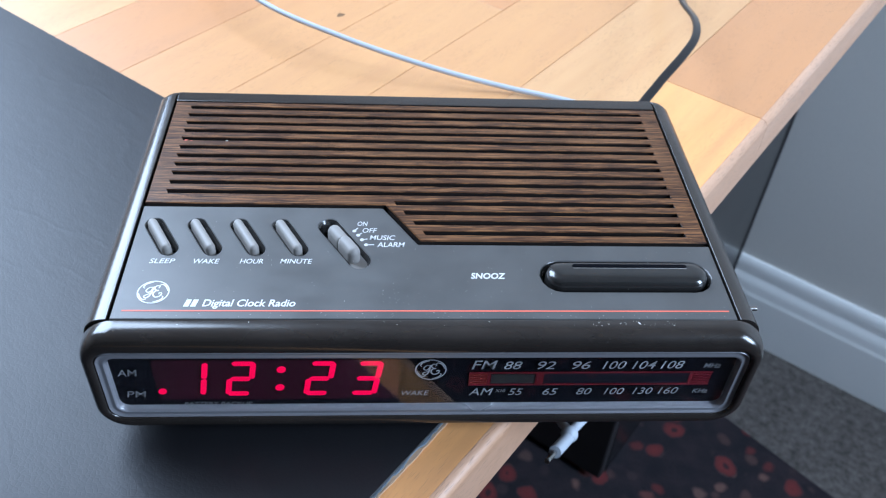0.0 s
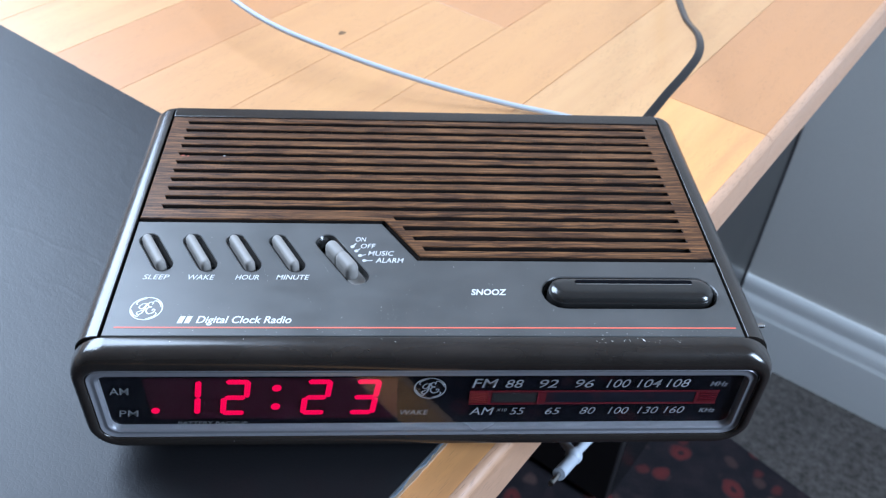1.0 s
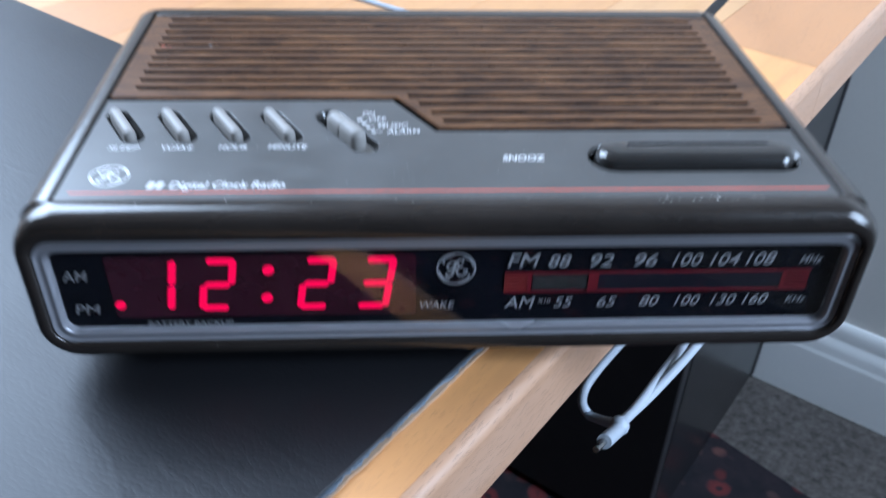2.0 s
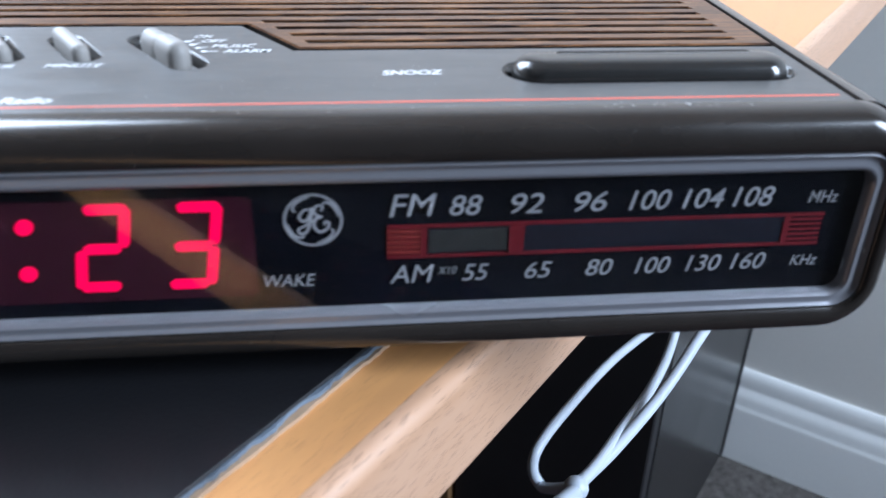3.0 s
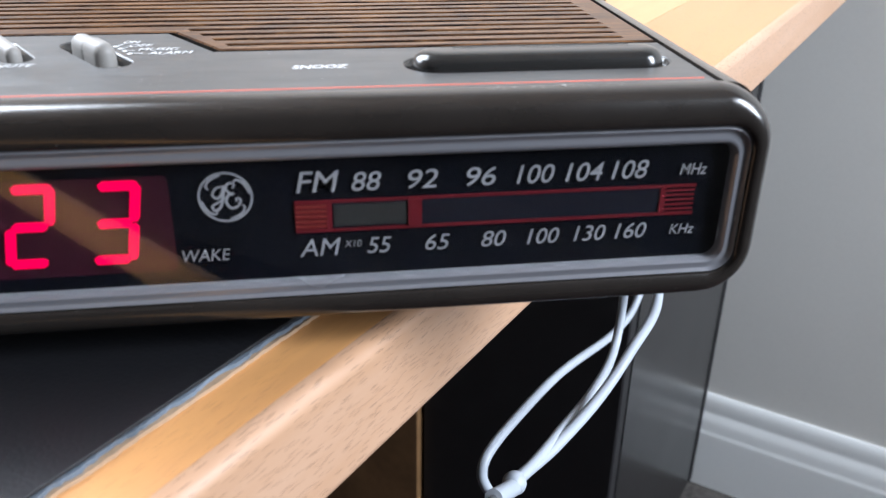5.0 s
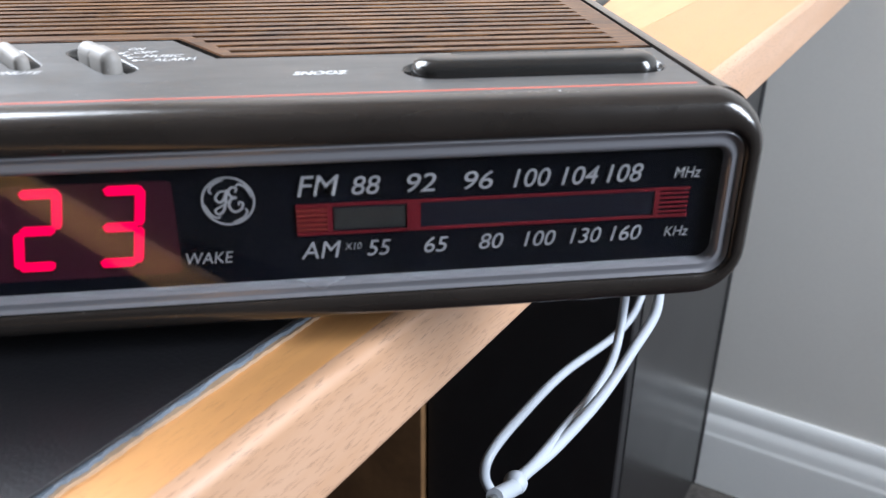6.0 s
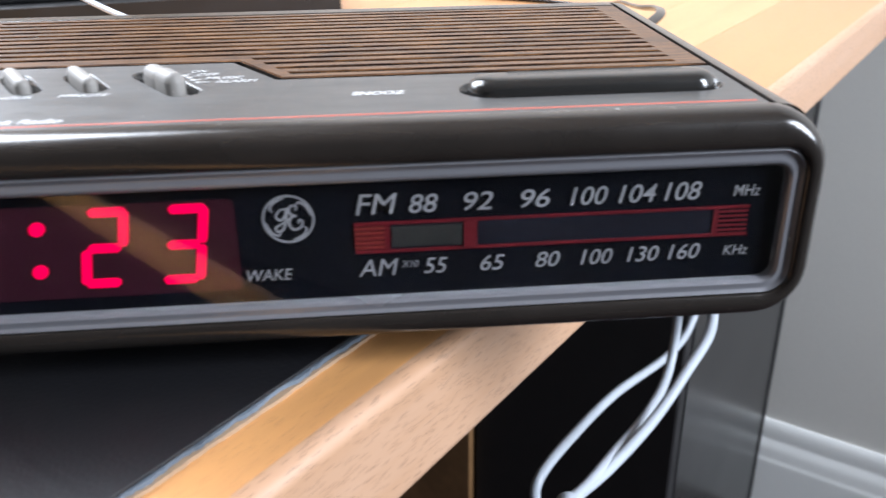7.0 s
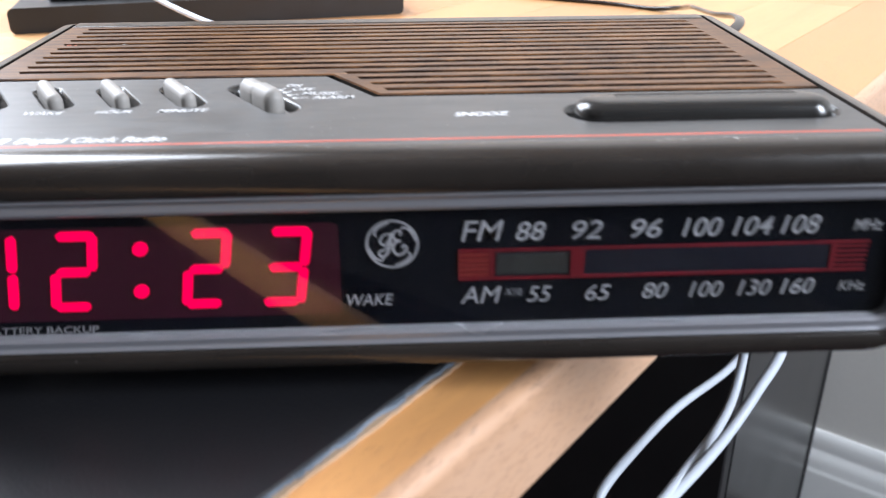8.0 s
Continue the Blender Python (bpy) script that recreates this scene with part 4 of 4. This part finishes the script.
part("plug_tip", bm, M_STEEL, lead, "metal plug tip")

device = thing("device_base", pose(-0.128, 0.46, DT, 0, 0, 12), "flat black device base standing on the desk", "device")
part("foot_plate", prism(round_rect(-0.135, 0.135, 0.0, 0.017, 0.004), 0.0, 0.19), M_DEVICE, device, local=True)
part("upper_plate", boxed(-0.112, 0.125, 0.022, 0.18, 0.0172, 0.030, bevel=0.002), M_DEVICE, device, local=True)

# ---- staves of the desk top ----
PALE, HONEY, ROSY = M_BEECH_PALE, M_BEECH, M_BEECH_DARK
ROWS_OF_STAVES = [     # joints along the desk and the tone of each stave, row by row from the front edge
    [(-0.75, PALE), (0.02, PALE), (0.60, HONEY)],
    [(-0.75, HONEY), (-0.10, HONEY), (0.455, PALE)],
    [(-0.75, PALE), (-0.18, HONEY), (0.3125, ROSY), (0.66, HONEY)],
    [(-0.75, ROSY), (0.06, HONEY), (0.50, PALE)],
    [(-0.75, HONEY), (-0.22, ROSY), (0.34, ROSY), (0.72, PALE)],
    [(-0.75, HONEY), (-0.05, PALE), (0.42, HONEY)],
    [(-0.75, PALE), (0.16, HONEY), (0.58, ROSY)],
]
rnd = random.Random(11)
x1 = -0.0470
for k in range(19):
    x0 = x1 - 0.0632
    if k < len(ROWS_OF_STAVES):
        row = ROWS_OF_STAVES[k]
    else:
        row, y = [], -0.75
        while y < 0.8:
            row.append((y, rnd.choice((PALE, HONEY, HONEY, ROSY))))
            y += rnd.uniform(0.3, 0.6)
    for (y, tone), (y2, _) in zip(row, row[1:] + [(0.9155, None)]):
        part("stave", boxed(x0 + 0.0001, x1 - 0.0001, y + 0.0001, y2 - 0.0001, DT - 0.0079, DT, bevel=0.0002, seg=1), tone, desk, local=True)
    x1 = x0
part("knot", flat_shape([(-0.251 + 0.0022 * math.cos(a), 0.231 + 0.0008 * math.sin(2 * a + 1) + 0.003 * math.sin(a)) for a in [i * math.pi / 8 for i in range(16)]], lambda u, w: Vector((u, w, DT + 0.0001))), M_OAK, desk, "small dark knot", local=True)
